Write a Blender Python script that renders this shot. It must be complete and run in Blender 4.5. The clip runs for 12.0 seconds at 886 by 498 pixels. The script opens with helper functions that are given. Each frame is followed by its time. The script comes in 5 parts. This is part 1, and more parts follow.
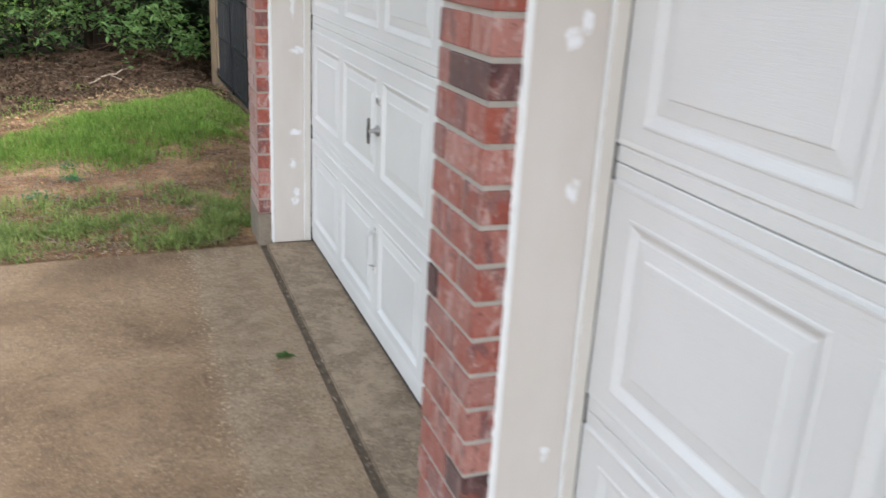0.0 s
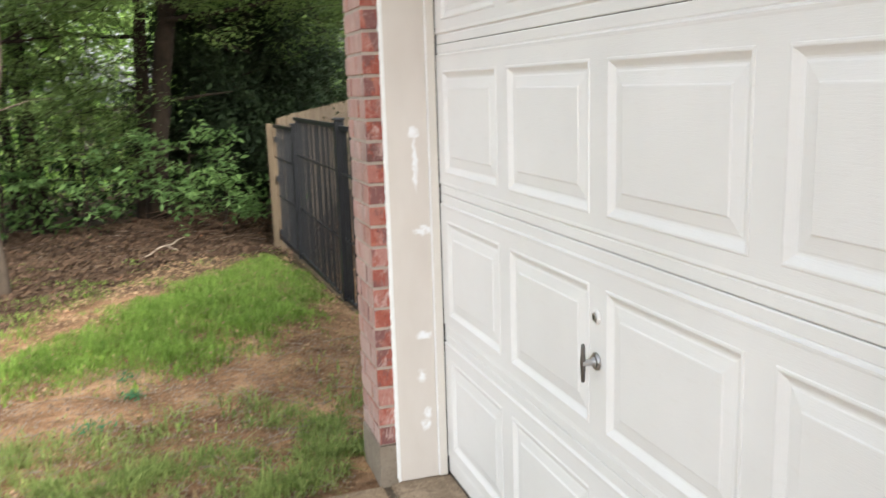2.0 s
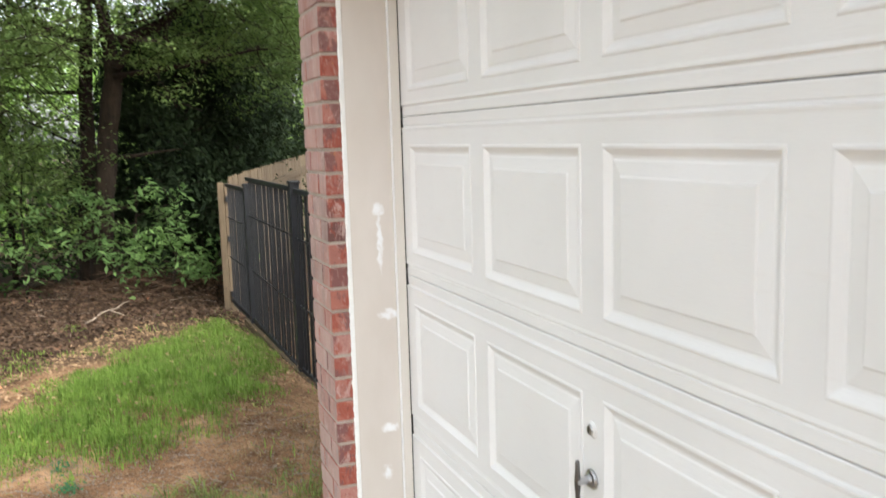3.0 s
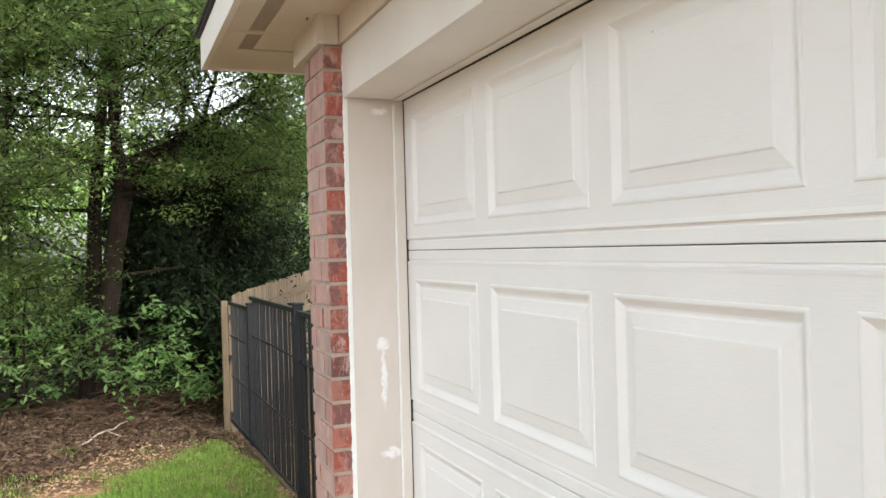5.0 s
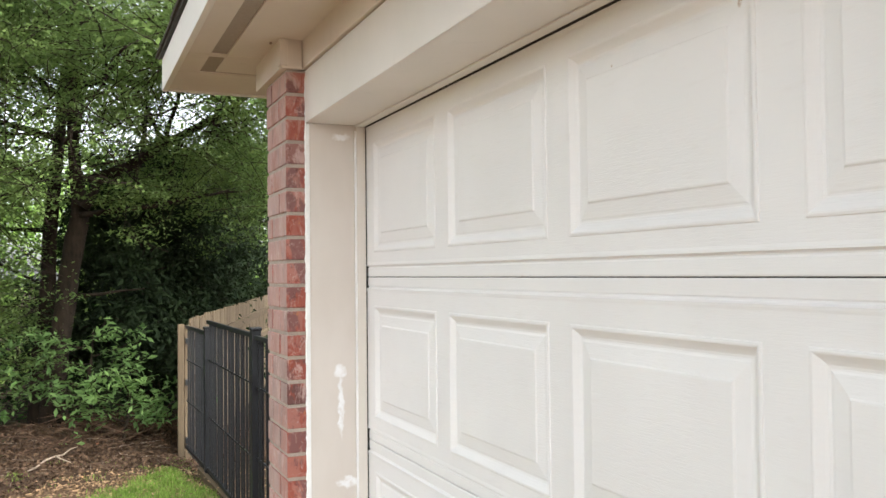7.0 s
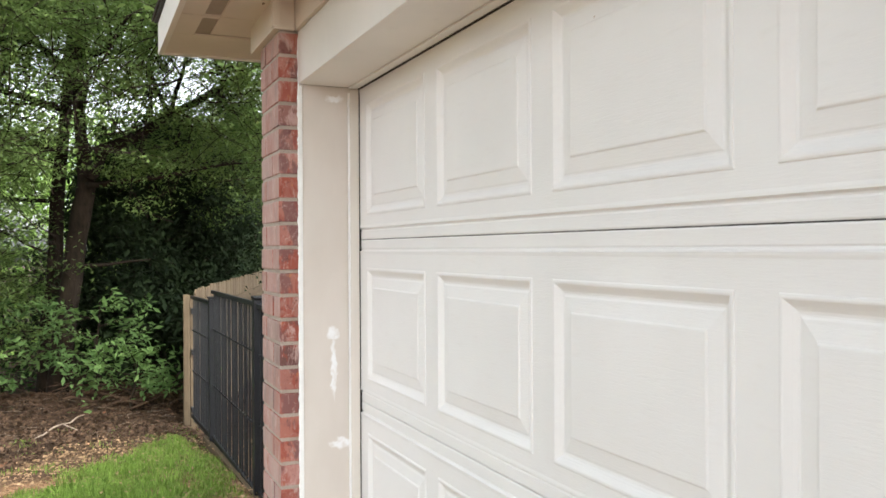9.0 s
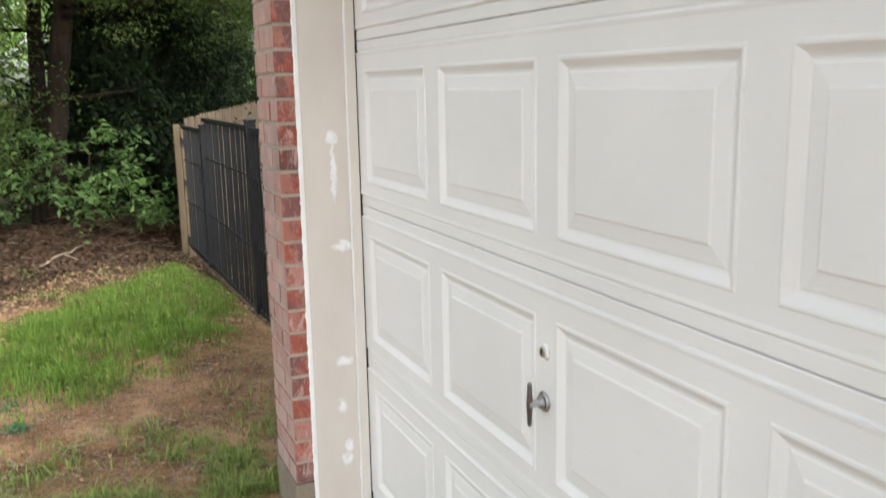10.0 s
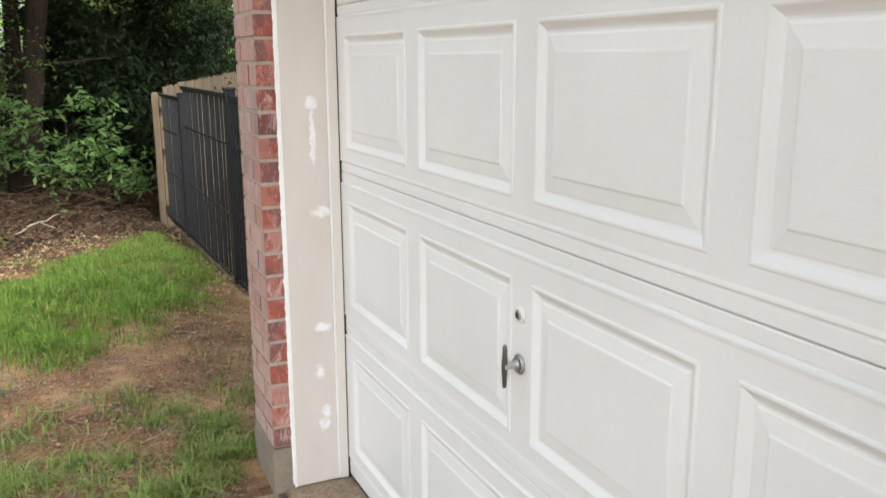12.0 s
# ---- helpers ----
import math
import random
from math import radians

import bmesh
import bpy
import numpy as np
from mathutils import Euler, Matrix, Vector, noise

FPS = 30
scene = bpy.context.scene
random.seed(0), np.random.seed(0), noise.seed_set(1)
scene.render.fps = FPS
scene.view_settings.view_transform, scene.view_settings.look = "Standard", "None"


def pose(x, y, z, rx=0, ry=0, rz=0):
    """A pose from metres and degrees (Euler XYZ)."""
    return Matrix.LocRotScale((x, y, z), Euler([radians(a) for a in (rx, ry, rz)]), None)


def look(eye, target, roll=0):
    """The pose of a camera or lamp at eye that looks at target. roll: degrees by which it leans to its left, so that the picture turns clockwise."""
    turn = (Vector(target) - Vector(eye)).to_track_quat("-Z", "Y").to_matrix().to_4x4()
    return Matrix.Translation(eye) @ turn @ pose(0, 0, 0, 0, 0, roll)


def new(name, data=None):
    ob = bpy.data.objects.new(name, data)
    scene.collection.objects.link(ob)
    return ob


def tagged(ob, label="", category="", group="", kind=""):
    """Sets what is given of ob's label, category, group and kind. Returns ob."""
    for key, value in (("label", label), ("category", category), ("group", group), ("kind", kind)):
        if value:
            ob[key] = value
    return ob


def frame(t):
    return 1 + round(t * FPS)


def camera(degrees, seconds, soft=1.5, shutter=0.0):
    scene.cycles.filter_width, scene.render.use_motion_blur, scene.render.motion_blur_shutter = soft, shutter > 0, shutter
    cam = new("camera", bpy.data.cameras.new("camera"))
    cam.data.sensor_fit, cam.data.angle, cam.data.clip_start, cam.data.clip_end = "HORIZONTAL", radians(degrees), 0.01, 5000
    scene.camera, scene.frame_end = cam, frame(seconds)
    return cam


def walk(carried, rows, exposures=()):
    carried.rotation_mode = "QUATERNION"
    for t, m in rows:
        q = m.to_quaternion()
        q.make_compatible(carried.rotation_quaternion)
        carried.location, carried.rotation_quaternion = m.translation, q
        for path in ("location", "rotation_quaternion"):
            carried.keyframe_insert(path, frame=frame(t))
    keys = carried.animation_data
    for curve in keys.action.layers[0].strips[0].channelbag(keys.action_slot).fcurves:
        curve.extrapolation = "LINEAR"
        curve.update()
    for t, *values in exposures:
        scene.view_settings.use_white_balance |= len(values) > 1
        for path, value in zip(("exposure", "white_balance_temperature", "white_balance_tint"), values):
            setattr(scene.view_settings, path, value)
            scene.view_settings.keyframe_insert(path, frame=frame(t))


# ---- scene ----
cam = camera(54.9, 12.0, shutter=0.45)
PATH = [
    (0, (-0.016, -0.047, 1.429), (0.659, 1.715, 0.767), 3.1),
    (0.5, (-0.134, 0.236, 1.454), (0.506, 2.025, 0.829), 2.1),
    (1, (-0.109, 0.625, 1.464), (0.449, 2.485, 0.985), 1.6),
    (1.5, (-0.097, 0.876, 1.472), (0.388, 2.773, 1.067), 1.0),
    (2, (-0.106, 1.169, 1.457), (0.497, 3.038, 1.08), -1.8),
    (2.5, (-0.108, 1.334, 1.497), (0.649, 3.158, 1.183), -2.2),
    (3, (-0.077, 1.409, 1.535), (0.64, 3.257, 1.27), -1.7),
    (3.5, (-0.077, 1.423, 1.583), (0.623, 3.293, 1.471), -1.2),
    (3.7, (-0.077, 1.433, 1.589), (0.62, 3.305, 1.503), -1.3),
    (5.5, (-0.062, 1.458, 1.612), (0.676, 3.316, 1.647), -1.4),
    (6, (-0.065, 1.455, 1.616), (0.686, 3.307, 1.691), -1.0),
    (6.5, (-0.062, 1.465, 1.615), (0.707, 3.31, 1.694), -0.6),
    (7, (-0.055, 1.461, 1.61), (0.749, 3.291, 1.666), -0.6),
    (9, (-0.003, 1.444, 1.567), (0.78, 3.284, 1.567), -0.3),
    (9.5, (-0.012, 1.444, 1.507), (0.769, 3.277, 1.327), -0.9),
    (10, (-0.035, 1.443, 1.457), (0.75, 3.243, 1.078), -1.1),
    (10.5, (-0.05, 1.444, 1.426), (0.756, 3.214, 0.958), -0.7),
    (11, (-0.054, 1.428, 1.418), (0.756, 3.186, 0.915), -0.9),
    (11.5, (-0.043, 1.418, 1.423), (0.761, 3.179, 0.922), -1.1),
    (12, (-0.034, 1.429, 1.432), (0.787, 3.2, 0.996), -0.2),
]
EXPO, KELVIN, TINT = 1.78, 6440, 7
SKY, SUN, SUN_EL, SUN_ROT, SUN_ANGLE = 0.15, 0.40, 40, 165, 25

walk(cam, [(t, look(eye, target, roll)) for t, eye, target, roll in PATH],
     exposures=[(0, EXPO - 0.18, KELVIN - 450, TINT), (0.5, EXPO - 0.11, KELVIN - 260, TINT), (1.0, EXPO - 0.03, KELVIN - 150, TINT), (1.6, EXPO + 0.13, KELVIN + 30, TINT), (3.5, EXPO + 0.11, KELVIN, TINT), (5.5, EXPO + 0.17, KELVIN + 40, TINT), (9.0, EXPO + 0.15, KELVIN + 20, TINT), (9.5, EXPO + 0.08, KELVIN + 20, TINT), (10.0, EXPO - 0.08, KELVIN, TINT), (10.6, EXPO, KELVIN, TINT), (12, EXPO + 0.02, KELVIN, TINT)])

# ---- light ----
world = bpy.data.worlds.new("world")
scene.world = world
world.use_nodes = True
wn = world.node_tree
sky = wn.nodes.new("ShaderNodeTexSky")
sky.sky_type = "NISHITA"
sky.sun_disc = False
sky.sun_elevation = radians(SUN_EL)
sky.sun_rotation = radians(SUN_ROT)
sky.air_density, sky.dust_density, sky.ozone_density = 1.0, 3.5, 1.0
haze = wn.nodes.new("ShaderNodeHueSaturation")   # thin cloud greys the blue
haze.inputs["Saturation"].default_value = 0.26
wn.links.new(sky.outputs[0], haze.inputs["Color"])
wn.links.new(haze.outputs[0], wn.nodes["Background"].inputs[0])
wn.nodes["Background"].inputs[1].default_value = SKY
sun = new("sun", bpy.data.lights.new("sun", "SUN"))
sun.data.energy, sun.data.angle, sun.data.color = SUN, radians(SUN_ANGLE), (1.0, 0.95, 0.86)
_el, _az = radians(SUN_EL), radians(SUN_ROT)
_to = Vector((math.sin(_az) * math.cos(_el), math.cos(_az) * math.cos(_el), math.sin(_el)))
sun.matrix_world = look(_to * 40, (0, 0, 0))

# ---- materials ----


class Nodes:
    """A short hand for building node materials."""

    def __init__(self, name, rough=0.6, metal=0.0, spec=0.5):
        self.mat = bpy.data.materials.new(name)
        self.mat.use_nodes = True
        self.t = self.mat.node_tree
        self.b = self.t.nodes["Principled BSDF"]
        self.b.inputs["Roughness"].default_value = rough
        self.b.inputs["Metallic"].default_value = metal
        self.b.inputs["Specular IOR Level"].default_value = spec

    def n(self, kind, **sets):
        node = self.t.nodes.new("ShaderNode" + kind)
        for k, v in sets.items():
            if k in ("operation", "blend_type", "data_type", "interpolation_type"):
                if k == "operation":
                    node.operation = v
                elif k == "blend_type":
                    node.blend_type = v
                elif k == "data_type":
                    node.data_type = v
                else:
                    node.interpolation_type = v
        return node

    def link(self, a, b):
        self.t.links.new(a, b)

    def coord(self, scale=(1, 1, 1), world_space=False):
        m = self.n("Mapping")
        m.inputs["Scale"].default_value = scale
        if world_space:
            self.link(self.n("NewGeometry").outputs["Position"], m.inputs[0])
        else:
            self.link(self.n("TexCoord").outputs["Object"], m.inputs[0])
        return m.outputs[0]

    def noise(self, vec, scale, detail=4.0, rough=0.55, distort=0.0):
        x = self.n("TexNoise")
        self.link(vec, x.inputs["Vector"])
        x.inputs["Scale"].default_value = scale
        x.inputs["Detail"].default_value = detail
        x.inputs["Roughness"].default_value = rough
        x.inputs["Distortion"].default_value = distort
        return x.outputs["Fac"]

    def ramp(self, fac, stops):
        r = self.n("ValToRGB")
        e = r.color_ramp.elements
        while len(e) > 1:
            e.remove(e[0])
        e[0].position, e[0].color = stops[0][0], (*stops[0][1], 1)
        for p, c in stops[1:]:
            k = e.new(p)
            k.color = (*c, 1)
        self.link(fac, r.inputs[0])
        return r.outputs[0]

    def grey(self, fac, lo, hi, a=0.0, b=1.0):
        r = self.n("MapRange")
        r.interpolation_type = "SMOOTHSTEP"
        self.link(fac, r.inputs[0])
        for i, v in enumerate((lo, hi, a, b)):
            r.inputs[1 + i].default_value = v
        return r.outputs[0]

    def mix(self, fac, a, b, blend="MIX"):
        m = self.n("Mix", data_type="RGBA", blend_type=blend)
        for sock, v in ((m.inputs[0], fac), (m.inputs[6], a), (m.inputs[7], b)):
            if isinstance(v, (int, float)):
                sock.default_value = v
            elif isinstance(v, tuple):
                sock.default_value = (*v, 1)
            else:
                self.link(v, sock)
        return m.outputs[2]

    def math(self, op, a, b=0.0):
        m = self.n("Math", operation=op)
        for sock, v in ((m.inputs[0], a), (m.inputs[1], b)):
            if isinstance(v, (int, float)):
                sock.default_value = v
            else:
                self.link(v, sock)
        return m.outputs[0]

    def color(self, sock):
        self.link(sock, self.b.inputs["Base Color"])
        return self

    def rough(self, sock):
        self.link(sock, self.b.inputs["Roughness"])
        return self

    def bump(self, height, strength, distance=0.01):
        x = self.n("Bump")
        x.inputs["Strength"].default_value = strength
        x.inputs["Distance"].default_value = distance
        self.link(height, x.inputs["Height"])
        self.link(x.outputs[0], self.b.inputs["Normal"])
        return self


def mat_door():
    m = Nodes("door_paint", 0.42)
    v = m.coord(world_space=True)
    big = m.noise(v, 2.2, 3)
    fine = m.noise(m.coord((1, 1, 5), True), 14, 4)
    base = m.ramp(big, [(0.3, (0.76, 0.755, 0.74)), (0.7, (0.82, 0.815, 0.80))])
    dirt = m.mix(m.grey(fine, 0.55, 0.8, 0, 0.12), base, (0.62, 0.58, 0.52))
    at = m.n("SeparateXYZ")
    m.link(v, at.inputs[0])
    for y, z, w, h in ((2.432, 2.015, 0.006, 0.016), (2.405, 1.85, 0.003, 0.012), (2.755, 1.985, 0.003, 0.003), (3.10, 1.60, 0.003, 0.004)):
        dy = m.math("DIVIDE", m.math("SUBTRACT", at.outputs[1], y), w)
        dz = m.math("DIVIDE", m.math("SUBTRACT", at.outputs[2], z), h)
        spot = m.grey(m.math("ADD", m.math("MULTIPLY", dy, dy), m.math("MULTIPLY", dz, dz)), 1.3, 0.3, 0, 0.75)
        dirt = m.mix(m.math("MULTIPLY", spot, m.grey(m.noise(v, 180, 3), 0.35, 0.6)), dirt, (0.36, 0.20, 0.09))
    m.color(dirt)
    grain = m.noise(m.coord((1, 5, 75), True), 4.5, 5, 0.6, 0.6)
    m.bump(grain, 0.2, 0.004)
    m.rough(m.grey(big, 0.2, 0.8, 0.36, 0.5))
    return m.mat


def mat_trim(name, a, b, rough=0.5, grain=0.06):
    m = Nodes(name, rough)
    v = m.coord(world_space=True)
    big = m.noise(v, 3.0, 4)
    base = m.ramp(big, [(0.3, a), (0.7, b)])
    stain = m.noise(m.coord((3, 3, 0.6), True), 5, 5)
    m.color(m.mix(m.grey(stain, 0.58, 0.8, 0, 0.25), base, tuple(c * 0.75 for c in a)))
    m.bump(m.noise(v, 120, 3), grain, 0.003)
    return m.mat


def mat_jamb(name, spots):
    """Primed beige board with white patches of filler: spots of (x, z, width, height)."""
    m = Nodes(name, 0.5)
    v = m.coord(world_space=True)
    big = m.noise(m.coord((1, 1, 0.4), True), 6.0, 4)
    base = m.ramp(big, [(0.3, (0.635, 0.58, 0.525)), (0.7, (0.70, 0.65, 0.60))])
    sep = m.n("SeparateXYZ")
    wob = m.n("TexNoise")
    wob.inputs["Scale"].default_value = 38
    wob.inputs["Detail"].default_value = 3
    m.link(v, wob.inputs["Vector"])
    add = m.n("VectorMath", operation="MULTIPLY_ADD")
    m.link(wob.outputs["Color"], add.inputs[0])
    add.inputs[1].default_value = (0.035, 0.035, 0.035)
    m.link(v, add.inputs[2])
    m.link(add.outputs[0], sep.inputs[0])
    total = None
    for x, z, w, h in spots:
        dx = m.math("DIVIDE", m.math("SUBTRACT", sep.outputs[0], x + 0.0175), w)
        dz = m.math("DIVIDE", m.math("SUBTRACT", sep.outputs[2], z + 0.0175), h)
        d = m.math("ADD", m.math("MULTIPLY", dx, dx), m.math("MULTIPLY", dz, dz))
        one = m.grey(d, 1.5, 0.25, 0, 1)
        total = one if total is None else m.math("MAXIMUM", total, one)
    patchy = m.math("MULTIPLY", total, m.grey(m.noise(v, 45, 3), 0.3, 0.55, 0.35, 1))
    m.color(m.mix(patchy, base, (0.88, 0.885, 0.895)))
    m.bump(m.noise(m.coord((1, 1, 0.12), True), 150, 3), 0.05, 0.002)
    return m.mat


def mat_brick(name, sheen_max, dark_from):
    m = Nodes(name, 0.8, spec=0.3)
    rnd = m.n("ObjectInfo").outputs["Random"]
    v = m.coord(world_space=True)
    off = m.n("VectorMath", operation="ADD")
    sc = m.n("Combine" + "XYZ")
    m.link(m.math("MULTIPLY", rnd, 37.0), sc.inputs[0])
    m.link(v, off.inputs[0])
    m.link(sc.outputs[0], off.inputs[1])
    p = off.outputs[0]
    base = m.ramp(rnd, [(0.0, (0.39, 0.125, 0.085)), (0.15, (0.44, 0.225, 0.195)), (0.30, (0.33, 0.105, 0.078)), (0.45, (0.43, 0.205, 0.17)),
                        (0.58, (0.25, 0.125, 0.112)), (0.70, (0.41, 0.15, 0.11)), (0.84, (0.30, 0.15, 0.135)), (0.93, (0.36, 0.13, 0.095)), (0.95, (0.12, 0.058, 0.054)), (1.0, (0.15, 0.07, 0.064))])
    stretch = m.n("Mapping")
    stretch.inputs["Scale"].default_value = (1, 1, 0.45)
    m.link(p, stretch.inputs[0])
    tall = stretch.outputs[0]
    c = m.mix(m.grey(m.noise(tall, 15, 4, 0.65, 0.6), 0.49, 0.57, 0, 0.8), base, (0.31, 0.075, 0.048))
    shift = m.n("VectorMath", operation="ADD")
    m.link(tall, shift.inputs[0])
    shift.inputs[1].default_value = (3.7, 9.1, 5.3)
    other = shift.outputs[0]
    c = m.mix(m.grey(m.noise(other, 12, 4, 0.65, 0.5), 0.52, 0.60, 0, 0.8), c, (0.175, 0.088, 0.085))
    c = m.mix(m.grey(m.noise(other, 21, 6, 0.75, 0.9), 0.52, 0.64, 0, 0.8), c, (0.53, 0.37, 0.335))
    c = m.mix(m.grey(m.noise(p, 26, 4, 0.7), 0.61, 0.70, 0, 0.55), c, (0.53, 0.22, 0.085))
    dark = m.math("MULTIPLY", m.grey(rnd, dark_from, dark_from + 0.02, 0, 1.0), m.grey(m.noise(tall, 7, 2), 0.40, 0.5, 0.1, 0.9))
    c = m.mix(dark, c, (0.07, 0.036, 0.036))
    c = m.mix(m.grey(m.noise(p, 60, 5, 0.75, 0.4), 0.56, 0.70, 0, 0.45), c, (0.60, 0.48, 0.44))
    c = m.mix(m.grey(m.noise(p, 55, 4, 0.75), 0.43, 0.33, 0, 0.65), c, (0.12, 0.05, 0.045))
    # the street face is painted paler, for its sheen at a grazing view
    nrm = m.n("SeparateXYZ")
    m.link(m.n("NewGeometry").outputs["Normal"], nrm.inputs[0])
    face_sheen = m.math("MULTIPLY", m.grey(nrm.outputs[0], -0.5, -0.9, 0, 1), m.grey(m.noise(tall, 5, 4, 0.6), 0.3, 0.7, 0.5 * sheen_max, sheen_max))
    c = m.mix(face_sheen, c, (0.52, 0.40, 0.36))
    m.color(c)
    m.bump(m.noise(p, 110, 5, 0.7), 0.55, 0.004)
    return m.mat


def mat_stone(name, lo, hi, scale, spots=(0.1, 0.09, 0.08), amount=0.3, bump=0.5, rough=0.9):
    m = Nodes(name, rough, spec=0.25)
    v = m.coord(world_space=True)
    base = m.ramp(m.noise(v, scale, 6, 0.6), [(0.25, lo), (0.75, hi)])
    c = m.mix(m.grey(m.noise(v, scale * 9, 4, 0.7), 0.52, 0.75, 0, amount), base, spots)
    m.color(c)
    m.bump(m.noise(v, scale * 22, 4, 0.7), bump, 0.004)
    return m.mat


def mat_concrete():
    m = Nodes("broom_finished_concrete", 0.85, spec=0.3)
    v = m.coord(world_space=True)
    big = m.noise(v, 1.3, 6, 0.62, 0.4)
    base = m.ramp(big, [(0.36, (0.155, 0.098, 0.056)), (0.5, (0.245, 0.160, 0.095)), (0.64, (0.35, 0.24, 0.150))])
    mid = m.noise(v, 9, 6, 0.7)
    c = m.mix(m.grey(mid, 0.46, 0.68, 0, 0.42), base, (0.165, 0.112, 0.072))
    c = m.mix(m.grey(m.noise(v, 26, 5, 0.75), 0.50, 0.66, 0, 0.5), c, (0.135, 0.088, 0.054))
    sep = m.n("SeparateXYZ")
    m.link(v, sep.inputs[0])
    # a cleaner grey strip along the joint, with washed-out sand on its rim
    strip = m.math("ADD", sep.outputs[0], m.math("MULTIPLY", m.noise(v, 3.4, 6, 0.7), 0.19))
    c = m.mix(m.grey(strip, 0.29, 0.37, 0, 0.62), c, m.mix(m.grey(mid, 0.38, 0.62), (0.23, 0.175, 0.12), (0.37, 0.29, 0.205)))
    c = m.mix(m.grey(strip, 0.50, 0.64, 0, 0.25), c, (0.34, 0.255, 0.168))
    c = m.mix(m.grey(sep.outputs[0], 0.597, 0.603, 0, 0.7), c, m.mix(m.grey(mid, 0.4, 0.6), (0.215, 0.163, 0.115), (0.37, 0.287, 0.205)))
    rim = m.math("MULTIPLY", m.grey(strip, 0.26, 0.325, 0, 1), m.grey(strip, 0.37, 0.33, 0, 1))
    grit = m.noise(v, 62, 4, 0.8)
    amount = m.math("ADD", m.grey(m.noise(v, 2.1, 4), 0.4, 0.6, 0.35, 1), m.math("MULTIPLY", rim, 1.6))
    c = m.mix(m.math("MULTIPLY", m.grey(grit, 0.55, 0.64, 0, 0.6), amount), c, (0.52, 0.40, 0.26))
    c = m.mix(m.grey(grit, 0.45, 0.35, 0, 0.55), c, (0.085, 0.056, 0.036))
    speck = m.noise(v, 210, 2, 0.8)
    c = m.mix(m.grey(speck, 0.56, 0.68, 0, 0.45), c, (0.54, 0.44, 0.32))
    c = m.mix(m.grey(speck, 0.44, 0.33, 0, 0.45), c, (0.075, 0.052, 0.034))
    m.color(c)
    m.bump(m.math("ADD", m.math("MULTIPLY", grit, 0.6), m.noise(v, 45, 4)), 0.18, 0.004)
    return m.mat


def mat_ground():
    """Bare orange soil and woods litter; shade under the trees and beside the slab painted darker, by noise."""
    m = Nodes("soil", 0.95, spec=0.15)
    v = m.coord(world_space=True)
    base = m.ramp(m.noise(v, 2.3, 6, 0.65), [(0.34, (0.14, 0.074, 0.04)), (0.5, (0.37, 0.205, 0.108)), (0.66, (0.64, 0.395, 0.225))])
    c = m.mix(m.grey(m.noise(v, 20, 6, 0.75), 0.50, 0.66, 0, 0.62), base, (0.085, 0.05, 0.03))
    c = m.mix(m.grey(m.noise(v, 75, 4, 0.8), 0.55, 0.66, 0, 0.7), c, (0.58, 0.44, 0.29))
    c = m.mix(m.grey(m.noise(v, 110, 3, 0.8), 0.47, 0.36, 0, 0.85), c, (0.055, 0.032, 0.02))
    sep = m.n("SeparateXYZ")
    m.link(v, sep.inputs[0])
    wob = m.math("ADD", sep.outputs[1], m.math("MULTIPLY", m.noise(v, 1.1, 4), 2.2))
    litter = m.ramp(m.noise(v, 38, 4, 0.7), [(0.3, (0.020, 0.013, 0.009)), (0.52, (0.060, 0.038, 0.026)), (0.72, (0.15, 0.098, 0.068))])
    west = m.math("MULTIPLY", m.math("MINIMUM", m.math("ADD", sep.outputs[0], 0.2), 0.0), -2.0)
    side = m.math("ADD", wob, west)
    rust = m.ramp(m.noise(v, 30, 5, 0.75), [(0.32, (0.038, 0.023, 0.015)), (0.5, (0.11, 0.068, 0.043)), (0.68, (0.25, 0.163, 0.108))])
    # darker copy of the rust tone, painted for shade towards the woods
    shaded_rust = m.ramp(m.noise(v, 30, 5, 0.75), [(0.32, (0.026, 0.016, 0.011)), (0.5, (0.075, 0.047, 0.031)), (0.68, (0.17, 0.112, 0.076))])
    # soil painted darker along the slab, where the house's shade falls
    slab_shade = m.math("ADD", sep.outputs[1], m.math("MULTIPLY", m.noise(v, 3.0, 4, 0.7), 1.1))
    c = m.mix(m.grey(slab_shade, 5.05, 4.75, 0, 0.6), c, rust)
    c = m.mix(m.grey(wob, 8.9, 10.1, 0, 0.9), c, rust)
    c = m.mix(m.grey(side, 9.7, 11.3, 0, 0.92), c, shaded_rust)
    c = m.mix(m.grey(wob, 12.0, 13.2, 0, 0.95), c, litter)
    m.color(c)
    m.bump(m.noise(v, 40, 5, 0.75), 0.9, 0.02)
    return m.mat


